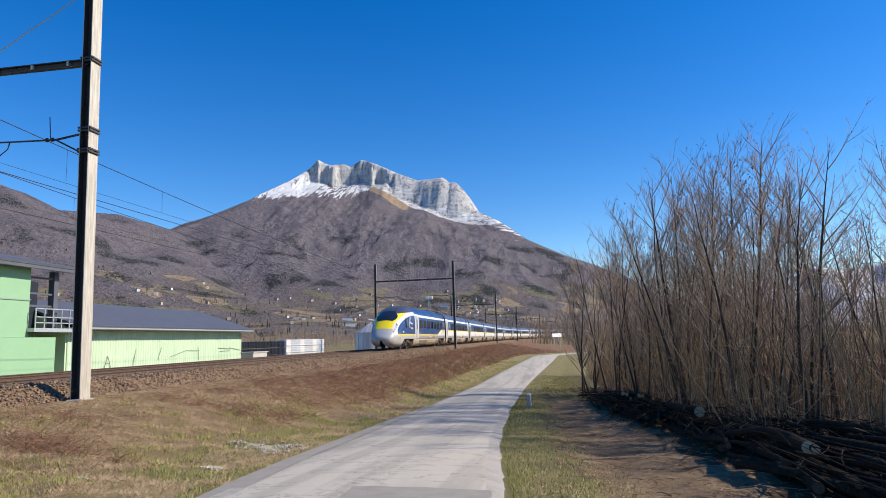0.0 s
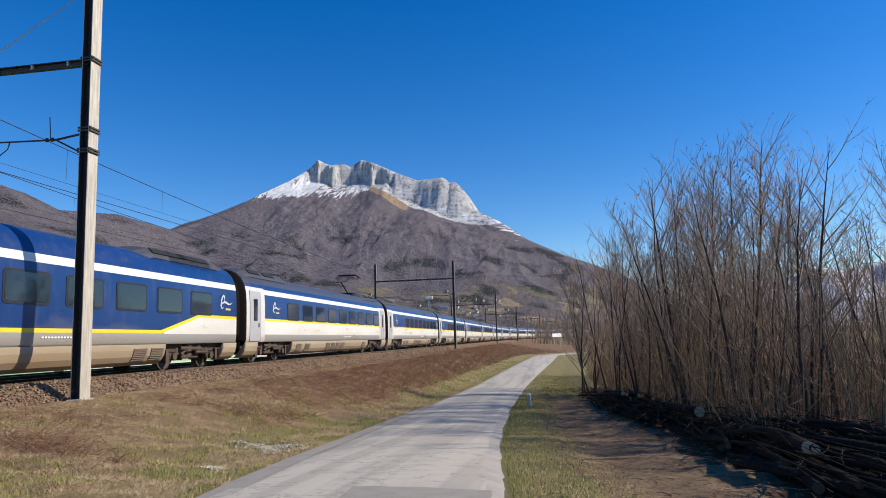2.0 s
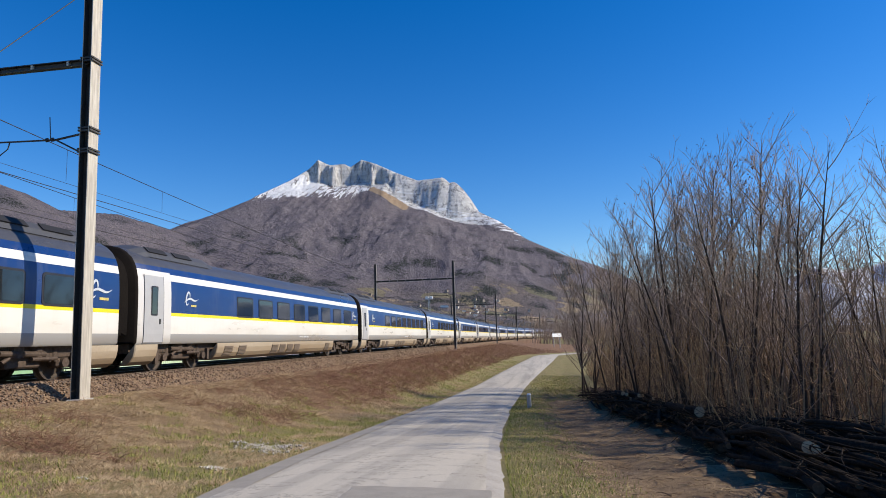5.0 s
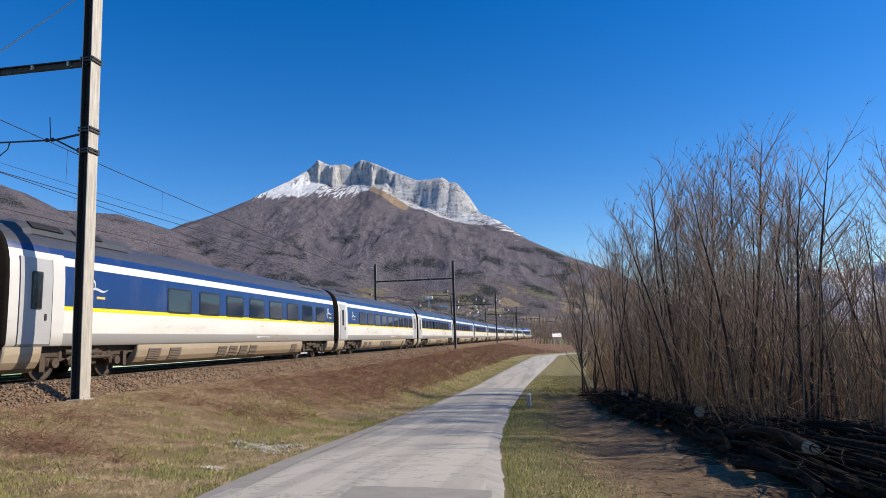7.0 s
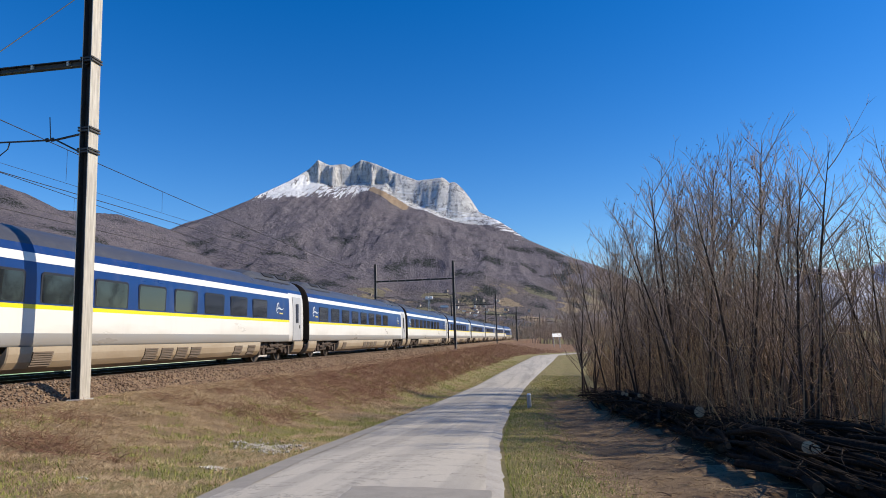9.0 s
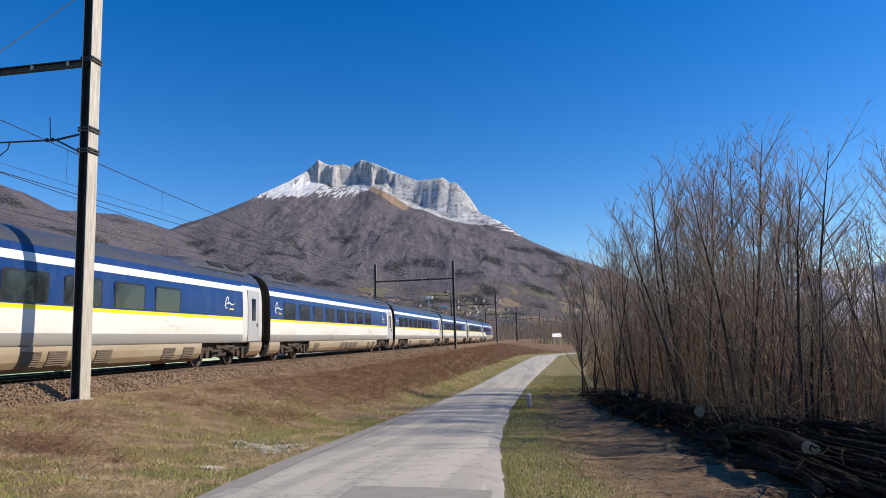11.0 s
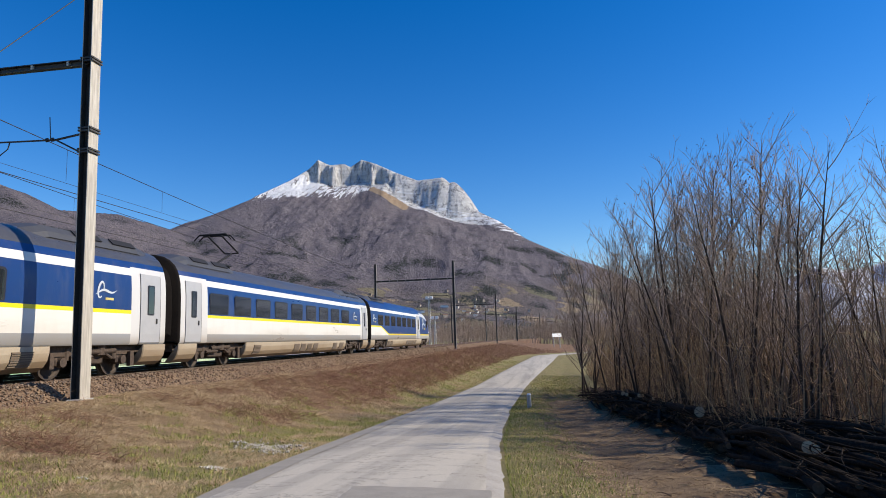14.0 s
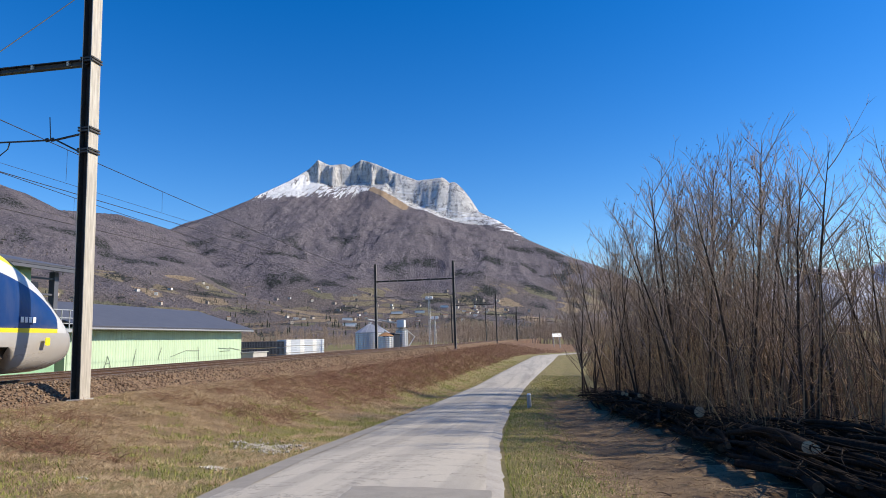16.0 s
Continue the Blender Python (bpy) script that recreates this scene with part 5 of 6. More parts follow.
def crate_stack(label, material, y0, y1, z1, x=-28.0, lid=None, cols=6):
    t = thing("crate_stack", label, "crate stack", "stacked crates in the yard")
    w = (y1 - y0) / cols
    rows = 3
    h = (z1 - GB) / rows
    for i in range(cols):
        for k in range(rows):
            bm = bmesh.new()
            a, c = y0 + i * w + 0.03, y0 + (i + 1) * w - 0.03
            zb = GB + k * h + 0.02
            box(bm, x - 1.1, x, a, c, zb, zb + h - 0.06, 0.03)
            for q in np.linspace(a + 0.12, c - 0.12, 5):
                box(bm, x, x + 0.04, q - 0.03, q + 0.03, zb + 0.05, zb + h - 0.1)
            for zz in (zb + 0.08, zb + h * 0.5, zb + h - 0.14):
                box(bm, x, x + 0.05, a, c, zz, zz + 0.05)
            part("crate", bm, material if not lid or (i % 3) else lid, t)


crate_stack("stacked dark navy plastic crates beside the barn", M_CRATE_D, 56.2, 66.5, 1.98)
crate_stack("stacked pale grey and white plastic crates", M_CRATE_L, 67.0, 79.0, 2.12, lid=M_CRATE_W, cols=9)
hut = thing("switch_cabinet", "grey concrete trackside cabinet with flat lid", "cabinet")
part("body", boxed(-24.6, -23.6, 49.8, 52.4, GB, 0.98, 0.03), M_CONC, hut)
part("lid", boxed(-24.7, -23.5, 49.7, 52.5, 0.98, 1.06, 0.02), M_CONC, hut)


def build_silo(x, y, r, eave, top, label, roof_mat):
    s = thing("grain_silo", label, "silo", "grain silos", loc=(x, y, -0.4))
    seg = 40
    verts, faces = [], []
    zs = np.arange(0, eave + 0.41, 0.2)
    for k, z in enumerate(zs):
        for i in range(seg):
            a = 2 * math.pi * i / seg
            rr = r + (0.03 if k % 2 else 0)
            verts.append((rr * math.cos(a), rr * math.sin(a), z))
    for k in range(len(zs) - 1):
        for i in range(seg):
            faces.append((k * seg + i, k * seg + (i + 1) % seg, (k + 1) * seg + (i + 1) % seg, (k + 1) * seg + i))
    part("shell", raw("shell", verts, faces, [M_SILO]), None, s, "corrugated galvanised shell")
    bm = bmesh.new()
    rod(bm, (0, 0, eave + 0.4), (0, 0, top + 0.4), r * 1.05, 0.25, seg=32)
    for i in range(16):
        a = 2 * math.pi * i / 16
        rod(bm, (r * 1.04 * math.cos(a), r * 1.04 * math.sin(a), eave + 0.43), (0.25 * math.cos(a), 0.25 * math.sin(a), top + 0.43), 0.035, seg=4)
    part("cone_roof", bm, roof_mat, s, "ribbed conical roof")
    bm = bmesh.new()
    rod(bm, (0, 0, top + 0.35), (0, 0, top + 0.75), 0.3, seg=12)
    part("cap", bm, M_SILO, s)
    for i in range(14):
        a = 2 * math.pi * i / 14
        part("rib", boxed(-0.04, 0.04, -0.05, 0.05, 0, eave + 0.38, m=pose(r * 1.02 * math.cos(a), r * 1.02 * math.sin(a), 0, 0, 0, math.degrees(a))), M_SILO, s)


build_silo(-35.5, 127.5, 2.9, 3.4, 5.15, "large galvanised grain silo with cone roof", M_SILO)
build_silo(-38.5, 144.0, 3.1, 3.3, 5.2, "galvanised grain silo behind the first", M_SILO)
build_silo(-31.0, 122.5, 1.45, 2.55, 3.25, "small galvanised bin with rusty roof", M_RUST)
build_silo(-31.0, 136.5, 1.25, 3.9, 4.2, "slim bright galvanised silo", M_SILO)
el = thing("grain_elevator", "steel grain elevator with conveyor and small cabin", "elevator")
for dx in (-0.5, 0.5):
    for dy in (-0.5, 0.5):
        part("leg", boxed(-31 + dx - 0.05, -31 + dx + 0.05, 136.0 + dy - 0.05, 136.0 + dy + 0.05, -0.4, 5.4), M_RAILW, el)
part("cabin", boxed(-31.8, -30.2, 135.1, 136.9, 4.4, 6.0, 0.04), M_CRATE_L, el, "pale blue-grey cabin")
bm = bmesh.new()
rod(bm, (-36.5, 138, 6.2), (-31, 136, 5.2), 0.16, seg=6)
rod(bm, (-35.5, 126, 6.0), (-37.5, 144, 6.1), 0.14, seg=6)
part("conveyor", bm, M_RAILW, el)
bm = bmesh.new()
rod(bm, (-31, 137, 4.6), (-29.6, 143, 2.4), 0.12, seg=6)
rod(bm, (-29.6, 143, 2.4), (-30.4, 140, 0.2), 0.1, seg=6)
part("spout", bm, M_RAILW, el)
shed = thing("dark_shed", "low dark shed between the silos", "shed")
part("body", boxed(-36, -30.5, 127.0, 132.5, -0.4, 3.0), M_CRATE_D, shed)
part("roof", boxed(-36.2, -30.2, 126.8, 132.7, 3.0, 3.2), M_ROOF, shed)


def lattice_mast(x, y, h):
    t = thing("floodlight_mast", "slim grey lattice mast with white floodlights", "floodlight mast", "floodlight masts", loc=(x, y, -0.4))
    for sx in (-0.22, 0.22):
        for sy in (-0.22, 0.22):
            bm = bmesh.new()
            rod(bm, (sx, sy, 0), (sx * 0.6, sy * 0.6, h), 0.05, seg=4)
            part("leg", bm, M_RAILW, t)
    bm = bmesh.new()
    for i in range(int(h / 0.6)):
        z = i * 0.6
        k = 1 - 0.4 * z / h
        rod(bm, (-0.22 * k, 0.22 * k, z), (0.22 * k, 0.22 * k, z + 0.6), 0.02, seg=4)
        rod(bm, (0.22 * k, -0.22 * k, z), (0.22 * k, 0.22 * k, z + 0.6), 0.02, seg=4)
    part("bracing", bm, M_RAILW, t)
    for sx in (-0.5, 0.5):
        part("floodlight", boxed(sx - 0.35, sx + 0.35, -0.25, 0.25, h - 0.3, h + 0.35, 0.05), M_WHITEP, t, "white floodlight housing")


lattice_mast(-27.0, 148.0, 11.6)
lattice_mast(-26.0, 149.0, 7.0)

# ---- village and far buildings ----
M_WALLW = varied("rendered_house_wall", [(0.72, 0.68, 0.6), (0.5, 0.43, 0.35), (0.78, 0.76, 0.72), (0.6, 0.52, 0.43)], 0.85, "object", 1)
M_TILE = varied("tiled_roof", [(0.17, 0.11, 0.085), (0.12, 0.10, 0.095), (0.22, 0.13, 0.09)], 0.85, "object", 1)
M_SHUT = mat("dark_window", (0.05, 0.055, 0.06), 0.3)


def build_house(w, d, h, rise):
    t = thing("house", "pale rendered village house with pitched tiled roof", "house", "village houses")
    part("wall", boxed(-w / 2, w / 2, -d / 2, d / 2, -3, h), M_WALLW, t)
    bm = bmesh.new()
    o = 0.5
    a = [bm.verts.new((x, y, z)) for x, y, z in ((-w / 2 - o, -d / 2 - o, h - 0.1), (w / 2 + o, -d / 2 - o, h - 0.1), (w / 2 + o, d / 2 + o, h - 0.1), (-w / 2 - o, d / 2 + o, h - 0.1), (-w / 2 - o, 0, h + rise), (w / 2 + o, 0, h + rise))]
    for q in ((0, 1, 5, 4), (2, 3, 4, 5), (1, 2, 5), (3, 0, 4), (3, 2, 1, 0)):
        bm.faces.new([a[i] for i in q])
    r = part("roof", bm, M_TILE, t)
    part("chimney", boxed(w * 0.2, w * 0.2 + 0.7, -0.3, 0.4, h + rise - 1, h + rise + 1), M_WALLW, r)
    for x in (-w * 0.28, w * 0.05, w * 0.32):
        for z in (1.0, 3.6):
            if z + 1.4 < h:
                part("window", boxed(x - 0.5, x + 0.5, -d / 2 - 0.06, -d / 2 + 0.02, z, z + 1.3), M_SHUT, t)
    return t


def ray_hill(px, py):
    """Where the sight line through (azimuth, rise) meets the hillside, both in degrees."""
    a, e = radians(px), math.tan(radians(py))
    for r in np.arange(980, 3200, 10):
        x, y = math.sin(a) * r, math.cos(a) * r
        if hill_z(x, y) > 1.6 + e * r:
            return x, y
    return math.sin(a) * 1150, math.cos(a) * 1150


def build_village():
    rng = random.Random(5)
    protos = [build_house(8.5, 6.5, 4.6, 2.0), build_house(7.5, 6.5, 5.0, 2.1), build_house(12, 7, 4.4, 2.1)]
    used = set()
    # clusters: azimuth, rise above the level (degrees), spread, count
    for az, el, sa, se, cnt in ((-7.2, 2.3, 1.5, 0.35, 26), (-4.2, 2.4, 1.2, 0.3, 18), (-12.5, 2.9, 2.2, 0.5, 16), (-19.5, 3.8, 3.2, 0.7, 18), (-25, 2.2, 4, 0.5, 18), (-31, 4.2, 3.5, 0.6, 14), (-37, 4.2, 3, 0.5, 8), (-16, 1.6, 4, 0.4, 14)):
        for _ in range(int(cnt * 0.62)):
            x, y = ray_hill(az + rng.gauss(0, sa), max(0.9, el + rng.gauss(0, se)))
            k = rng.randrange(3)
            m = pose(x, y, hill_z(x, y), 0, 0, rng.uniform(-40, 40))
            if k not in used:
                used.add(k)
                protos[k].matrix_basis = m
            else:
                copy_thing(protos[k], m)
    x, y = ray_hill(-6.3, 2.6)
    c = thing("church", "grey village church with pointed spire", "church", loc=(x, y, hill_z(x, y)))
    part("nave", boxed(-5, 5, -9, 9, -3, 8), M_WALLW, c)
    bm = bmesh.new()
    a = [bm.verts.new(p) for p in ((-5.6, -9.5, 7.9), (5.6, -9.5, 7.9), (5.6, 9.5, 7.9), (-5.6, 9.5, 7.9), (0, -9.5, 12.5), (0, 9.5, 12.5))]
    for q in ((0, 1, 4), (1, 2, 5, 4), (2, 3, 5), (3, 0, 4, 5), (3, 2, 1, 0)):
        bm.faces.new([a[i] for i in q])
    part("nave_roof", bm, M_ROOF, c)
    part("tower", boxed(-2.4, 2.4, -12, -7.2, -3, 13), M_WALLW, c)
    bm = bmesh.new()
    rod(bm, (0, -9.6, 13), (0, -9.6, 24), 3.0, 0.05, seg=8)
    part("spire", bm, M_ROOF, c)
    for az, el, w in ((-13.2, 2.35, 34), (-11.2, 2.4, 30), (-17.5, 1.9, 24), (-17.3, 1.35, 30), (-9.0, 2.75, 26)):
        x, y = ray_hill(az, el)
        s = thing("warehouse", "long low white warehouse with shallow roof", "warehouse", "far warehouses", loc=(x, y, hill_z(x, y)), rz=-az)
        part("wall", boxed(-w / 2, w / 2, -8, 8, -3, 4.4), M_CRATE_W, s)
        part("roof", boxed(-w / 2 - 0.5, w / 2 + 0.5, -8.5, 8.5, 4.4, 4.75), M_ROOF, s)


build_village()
# white board on posts by the far bend
br = thing("barrier_board", "white barrier board on two short posts", "barrier", loc=(1.6, 146.0, float(ground_z(1.6, 146.0))), rz=48)
for x in (-1.0, 1.0):
    part("post", boxed(x - 0.06, x + 0.06, -0.06, 0.06, -0.3, 2.3), M_TRIM, br)
part("board", boxed(-1.5, 1.5, -0.14, -0.06, 2.3, 3.05, 0.02), M_WHITEP, br, "white board")


# ---- plants ----
def fast_mesh(name, verts, tris, material):
    """Mesh from arrays of places and triangles."""
    verts, tris = np.asarray(verts, np.float32).reshape(-1, 3), np.asarray(tris, np.int32).reshape(-1, 3)
    me = bpy.data.meshes.new(name)
    me.vertices.add(len(verts))
    me.vertices.foreach_set("co", verts.ravel())
    me.loops.add(tris.size)
    me.loops.foreach_set("vertex_index", tris.ravel())
    me.polygons.add(len(tris))
    me.polygons.foreach_set("loop_start", np.arange(0, tris.size, 3, dtype=np.int32))
    me.materials.append(material)
    me.update()
    me.validate()
    return me


class Wood:
    """Collects tapered stems."""

    def __init__(self):
        self.v, self.f = [], []

    def stem(self, pts, r0, r1, seg):
        base = len(self.v)
        n_ = len(pts)
        for i, p in enumerate(pts):
            d = (pts[min(i + 1, n_ - 1)] - pts[max(i - 1, 0)]).normalized()
            a = d.orthogonal().normalized()
            b = d.cross(a)
            r = r0 + (r1 - r0) * i / (n_ - 1)
            for k in range(seg):
                t = 2 * math.pi * k / seg
                q = p + (a * math.cos(t) + b * math.sin(t)) * r
                self.v.append((q.x, q.y, q.z))
        for i in range(n_ - 1):
            for k in range(seg):
                a0, a1 = base + i * seg + k, base + i * seg + (k + 1) % seg
                self.f.append((a0, a1, a1 + seg))
                self.f.append((a0, a1 + seg, a0 + seg))


def grow(rng, start, way, length, steps, wander, lift):
    pts, d = [start.copy()], way.normalized()
    for i in range(steps):
        d = (d + Vector((rng.gauss(0, wander), rng.gauss(0, wander), rng.gauss(0, wander) + lift))).normalized()
        pts.append(pts[-1] + d * (length / steps))
    return pts


def make_tree(seed, height, stems, spread, dense=1.0, leaves=0):
    """A coppiced tree: straight leaning stems, long rising branches, fine straight twigs."""
    rng = random.Random(seed)
    big, fine = Wood(), Wood()
    tips = []
    for s in range(stems):
        a = rng.uniform(0, 6.28)
        lean = rng.uniform(0.04, spread)
        h = height * (1.0 if s == 0 else rng.uniform(0.72, 0.98))
        pts = grow(rng, Vector((math.cos(a) * 0.14 * (stems > 1), math.sin(a) * 0.14 * (stems > 1), -0.3)), Vector((math.cos(a) * lean, math.sin(a) * lean, 1)), h, 12, 0.042, 0.015)
        r = 0.040 + 0.03 * rng.random() + (0.03 if stems == 1 else 0)
        big.stem(pts, r, 0.005, 7)
        for i in range(int(17 * dense)):
            f = rng.uniform(0.22, 0.97)
            p = pts[min(int(f * 12), 11)].lerp(pts[min(int(f * 12) + 1, 12)], f * 12 % 1)
            b = rng.uniform(0, 6.28)
            L = height * rng.uniform(0.13, 0.36) * (1.15 - 0.62 * f)
            lp = grow(rng, p, Vector((math.cos(b), math.sin(b), rng.uniform(0.9, 2.3))), L, 5, 0.055, 0.03)
            fine.stem(lp, r * 0.34 * (1.1 - 0.75 * f) + 0.004, 0.0035, 5)
            for j in range(int(7 * dense)):
                g = rng.uniform(0.12, 0.98)
                q = lp[min(int(g * 5), 4)].lerp(lp[min(int(g * 5) + 1, 5)], g * 5 % 1)
                c = rng.uniform(0, 6.28)
                tl = L * rng.uniform(0.22, 0.5) * (1.1 - 0.4 * g) + 0.12
                tp = grow(rng, q, Vector((math.cos(c), math.sin(c), rng.uniform(0.2, 1.3))) * 0.8 + (lp[5] - lp[0]).normalized() * 0.8, tl, 2, 0.06, 0.03)
                fine.stem(tp, 0.0062, 0.0028, 3)
                for k in range(2):
                    w = tp[0].lerp(tp[2], rng.uniform(0.25, 0.9))
                    e = rng.uniform(0, 6.28)
                    ep = grow(rng, w, Vector((math.cos(e), math.sin(e), rng.uniform(0.1, 1.2))) * 0.8 + (tp[2] - tp[0]).normalized(), tl * rng.uniform(0.3, 0.6), 1, 0.08, 0.03)
                    fine.stem(ep, 0.0046, 0.002, 3)
                    tips.append(ep[-1])
    lv, lf = [], []
    for i in range(leaves):
        p = rng.choice([t for t in tips if t.z > height * 0.55] or tips)
        for _ in range(2):
            o = p + Vector((rng.gauss(0, 0.06), rng.gauss(0, 0.06), rng.gauss(0, 0.06)))
            u, w = Vector((rng.gauss(0, 1), rng.gauss(0, 1), rng.gauss(0, 1))).normalized() * 0.032, Vector((rng.gauss(0, 1), rng.gauss(0, 1), rng.gauss(0, 1))).normalized() * 0.02
            b = len(lv)
            lv += [tuple(o), tuple(o + u + w), tuple(o + u * 2), tuple(o + u - w)]
            lf += [(b, b + 1, b + 2), (b, b + 2, b + 3)]
    return big, fine, lv, lf


TREE_LABEL = "leafless young tree with many upright slender branches"


def tree_proto(seed, height, stems, spread, dense, leaves=0):
    big, fine, lv, lf = make_tree(seed, height, stems, spread, dense, leaves)
    t = thing("bare_tree", TREE_LABEL, "tree", "trees of the roadside wood")
    part("trunk", fast_mesh("trunk", big.v, big.f, M_BARK), None, t)
    part("crown", fast_mesh("crown", fine.v, fine.f, M_TWIG), None, t)
    if lv:
        part("withered_leaves", fast_mesh("withered_leaves", lv, lf, M_LEAFDRY), None, t, "a few withered brown leaves")
    return t


PROTOS = [tree_proto(11, 7.6, 3, 0.26, 1.0, 150), tree_proto(12, 8.0, 2, 0.20, 1.2), tree_proto(13, 7.2, 4, 0.34, 0.8), tree_proto(14, 8.3, 1, 0.12, 1.6), tree_proto(15, 6.8, 4, 0.38, 0.75), tree_proto(16, 7.7, 3, 0.30, 0.95, 90)]


def wood_height(x, y):
    """Height of the wood's canopy, lower on the cut ground towards the lane's near end."""
    az = math.degrees(math.atan2(x, max(y, 0.1)))
    rise = float(np.interp(az, (0, 1.5, 3.6, 5.5, 9.3, 11.8, 16.3, 20.3, 23.8, 26, 40), (0.125, 0.133, 0.125, 0.18, 0.245, 0.290, 0.300, 0.265, 0.225, 0.225, 0.24)))
    return min(9.0, rise * math.hypot(x, y) + 1.6 - float(ground_z(x, y)))


def plant_wood():
    rng = random.Random(3)
    spots = [(1.45, 32.6, 3), (1.75, 33.4, 1), (3.9, 23.5, 1), (4.5, 17.0, 0), (4.9, 15.7, 5), (4.8, 13.5, 2), (3.4, 26.0, 5), (4.2, 19.8, 0), (4.1, 21.6, 2), (5.6, 11.6, 4), (6.3, 12.8, 1), (2.7, 29.5, 4), (5.7, 14.6, 3), (6.9, 14.2, 0), (2.2, 36.5, 4), (5.4, 18.4, 3), (5.1, 20.8, 5)]
    tries = 0
    while len(spots) < 54 and tries < 9000:
        tries += 1
        y = rng.uniform(7, 40) if rng.random() < 0.84 else rng.uniform(-4, 9)
        lim = 4.9 if y < 12 else (4.0 if y < 28 else 3.0)
        x = lim + min(abs(rng.gauss(0, 1)) * 3.0, 7)
        if y > 30 and x > 4 + (62 - y) * 0.35:
            continue
        if y < 9 and x < 0.62 * y + 2.8:
            continue
        if all((x - a) ** 2 + (y - b) ** 2 > 0.8 for a, b, _ in spots):
            spots.append((x, y, rng.randrange(6)))
    used = set()
    tall = (7.6, 8.0, 7.2, 8.3, 6.8, 7.7)
    for i, (x, y, k) in enumerate(spots):
        sc = wood_height(x, y) / tall[k] * (rng.uniform(0.88, 0.98) if i < 17 else rng.uniform(0.70, 0.95))
        m = pose(x, y, float(ground_z(x, y)), rng.uniform(-3, 3), rng.uniform(-4, 3), rng.uniform(0, 360))
        if k not in used:
            used.add(k)
            PROTOS[k].matrix_basis = m @ Matrix.Diagonal((sc, sc, sc, 1))
        else:
            t = copy_thing(PROTOS[k], m)
            t.scale = (sc, sc, sc)


plant_wood()


def plant_thicket():
    """Saplings, canes and dry stalks that fill the wood floor."""
    rng = random.Random(8)
    w = Wood()
    for _ in range(4600):
        y = rng.uniform(3, 56)
        lim = 4.3 if y < 12 else (3.5 if y < 28 else 2.9)
        x = lim + abs(rng.gauss(0, 1)) * 4.0 + (0.0 if rng.random() < 0.8 else rng.uniform(0, 8))
        if y < 9 and x < 0.5 * y + 1.6 or (y > 30 and x > 5 + (62 - y) * 0.5 and rng.random() < 0.7):
            continue
        h = min(rng.choice((0.8, 1.2, 1.6, 2.2, 2.8, 3.6, 4.4)) * rng.uniform(0.7, 1.2), (0.8 if y < 27 else 0.45) * wood_height(x, y))
        a, l = rng.uniform(0, 6.28), abs(rng.gauss(0, 0.28))
        z = float(ground_z(x, y))
        pts = grow(rng, Vector((x, y, z - 0.05)), Vector((math.cos(a) * l, math.sin(a) * l, 1)), h, 4, 0.07, 0.02)
        w.stem(pts, 0.005 + h * 0.0035, 0.002, 3)
        for _ in range(int(2 + h * 1.6)):
            q = pts[rng.randrange(1, 5)]
            b = rng.uniform(0, 6.28)
            tp = grow(rng, q, Vector((math.cos(b), math.sin(b), rng.uniform(0.0, 1.2))), h * rng.uniform(0.12, 0.32), 2, 0.18, 0.0)
            w.stem(tp, 0.0045, 0.0018, 3)
    tagged(new("thicket", fast_mesh("thicket", w.v, w.f, M_BRUSH)), "dense brown dry canes and saplings in the wood", "thicket", kind="stuff")


plant_thicket()


def blades(name, label, category, n_, place, length, width, lean, material, seed):
    """Many thin bent blades. place(rng, n) gives x and y arrays and a size factor."""
    rng = np.random.default_rng(seed)
    x, y, k = place(rng, n_)
    n_ = len(x)
    z = ground_z(x, y)
    near = np.array([bumps(a, b) for a, b in zip(x, y)])
    xl, xr = lerp(y, ROAD_Y, ROAD_L), lerp(y, ROAD_Y, ROAD_R)
    z = z + near * np.clip(np.maximum(xl - x, x - xr), 0, 1) - 0.015
    L = rng.uniform(*length, n_) * k
    W = rng.uniform(*width, n_) * np.sqrt(k)
    a = rng.uniform(0, 2 * np.pi, n_)
    ln = np.abs(rng.normal(0, lean, n_)) if lean < 1.3 else rng.uniform(0.9, 1.5, n_)
    d = np.stack([np.cos(a) * np.sin(ln), np.sin(a) * np.sin(ln), np.cos(ln)], 1)
    bend = np.minimum(ln * 1.9 + 0.2, 1.72)
    d2 = np.stack([np.cos(a) * np.sin(bend), np.sin(a) * np.sin(bend), np.cos(bend)], 1)
    s = np.stack([-np.sin(a + 0.6), np.cos(a + 0.6), np.zeros(n_)], 1) * W[:, None]
    p0 = np.stack([x, y, z], 1)
    p1 = p0 + d * (L * 0.55)[:, None]
    p2 = p1 + d2 * (L * 0.45)[:, None]
    V = np.stack([p0 - s, p0 + s, p1 - s * 0.7, p1 + s * 0.7, p2], 1).reshape(-1, 3)
    b = np.arange(n_)[:, None] * 5
    T = np.concatenate([b + np.array([[0, 1, 3]]), b + np.array([[0, 3, 2]]), b + np.array([[2, 3, 4]])], 1)
    tagged(new(name, fast_mesh(name, V, T, material)), label, category, kind="stuff")


def clump(rng, x, y, s, seed):
    return np.array([noise.noise((a * s, b * s, seed)) for a, b in zip(x, y)])


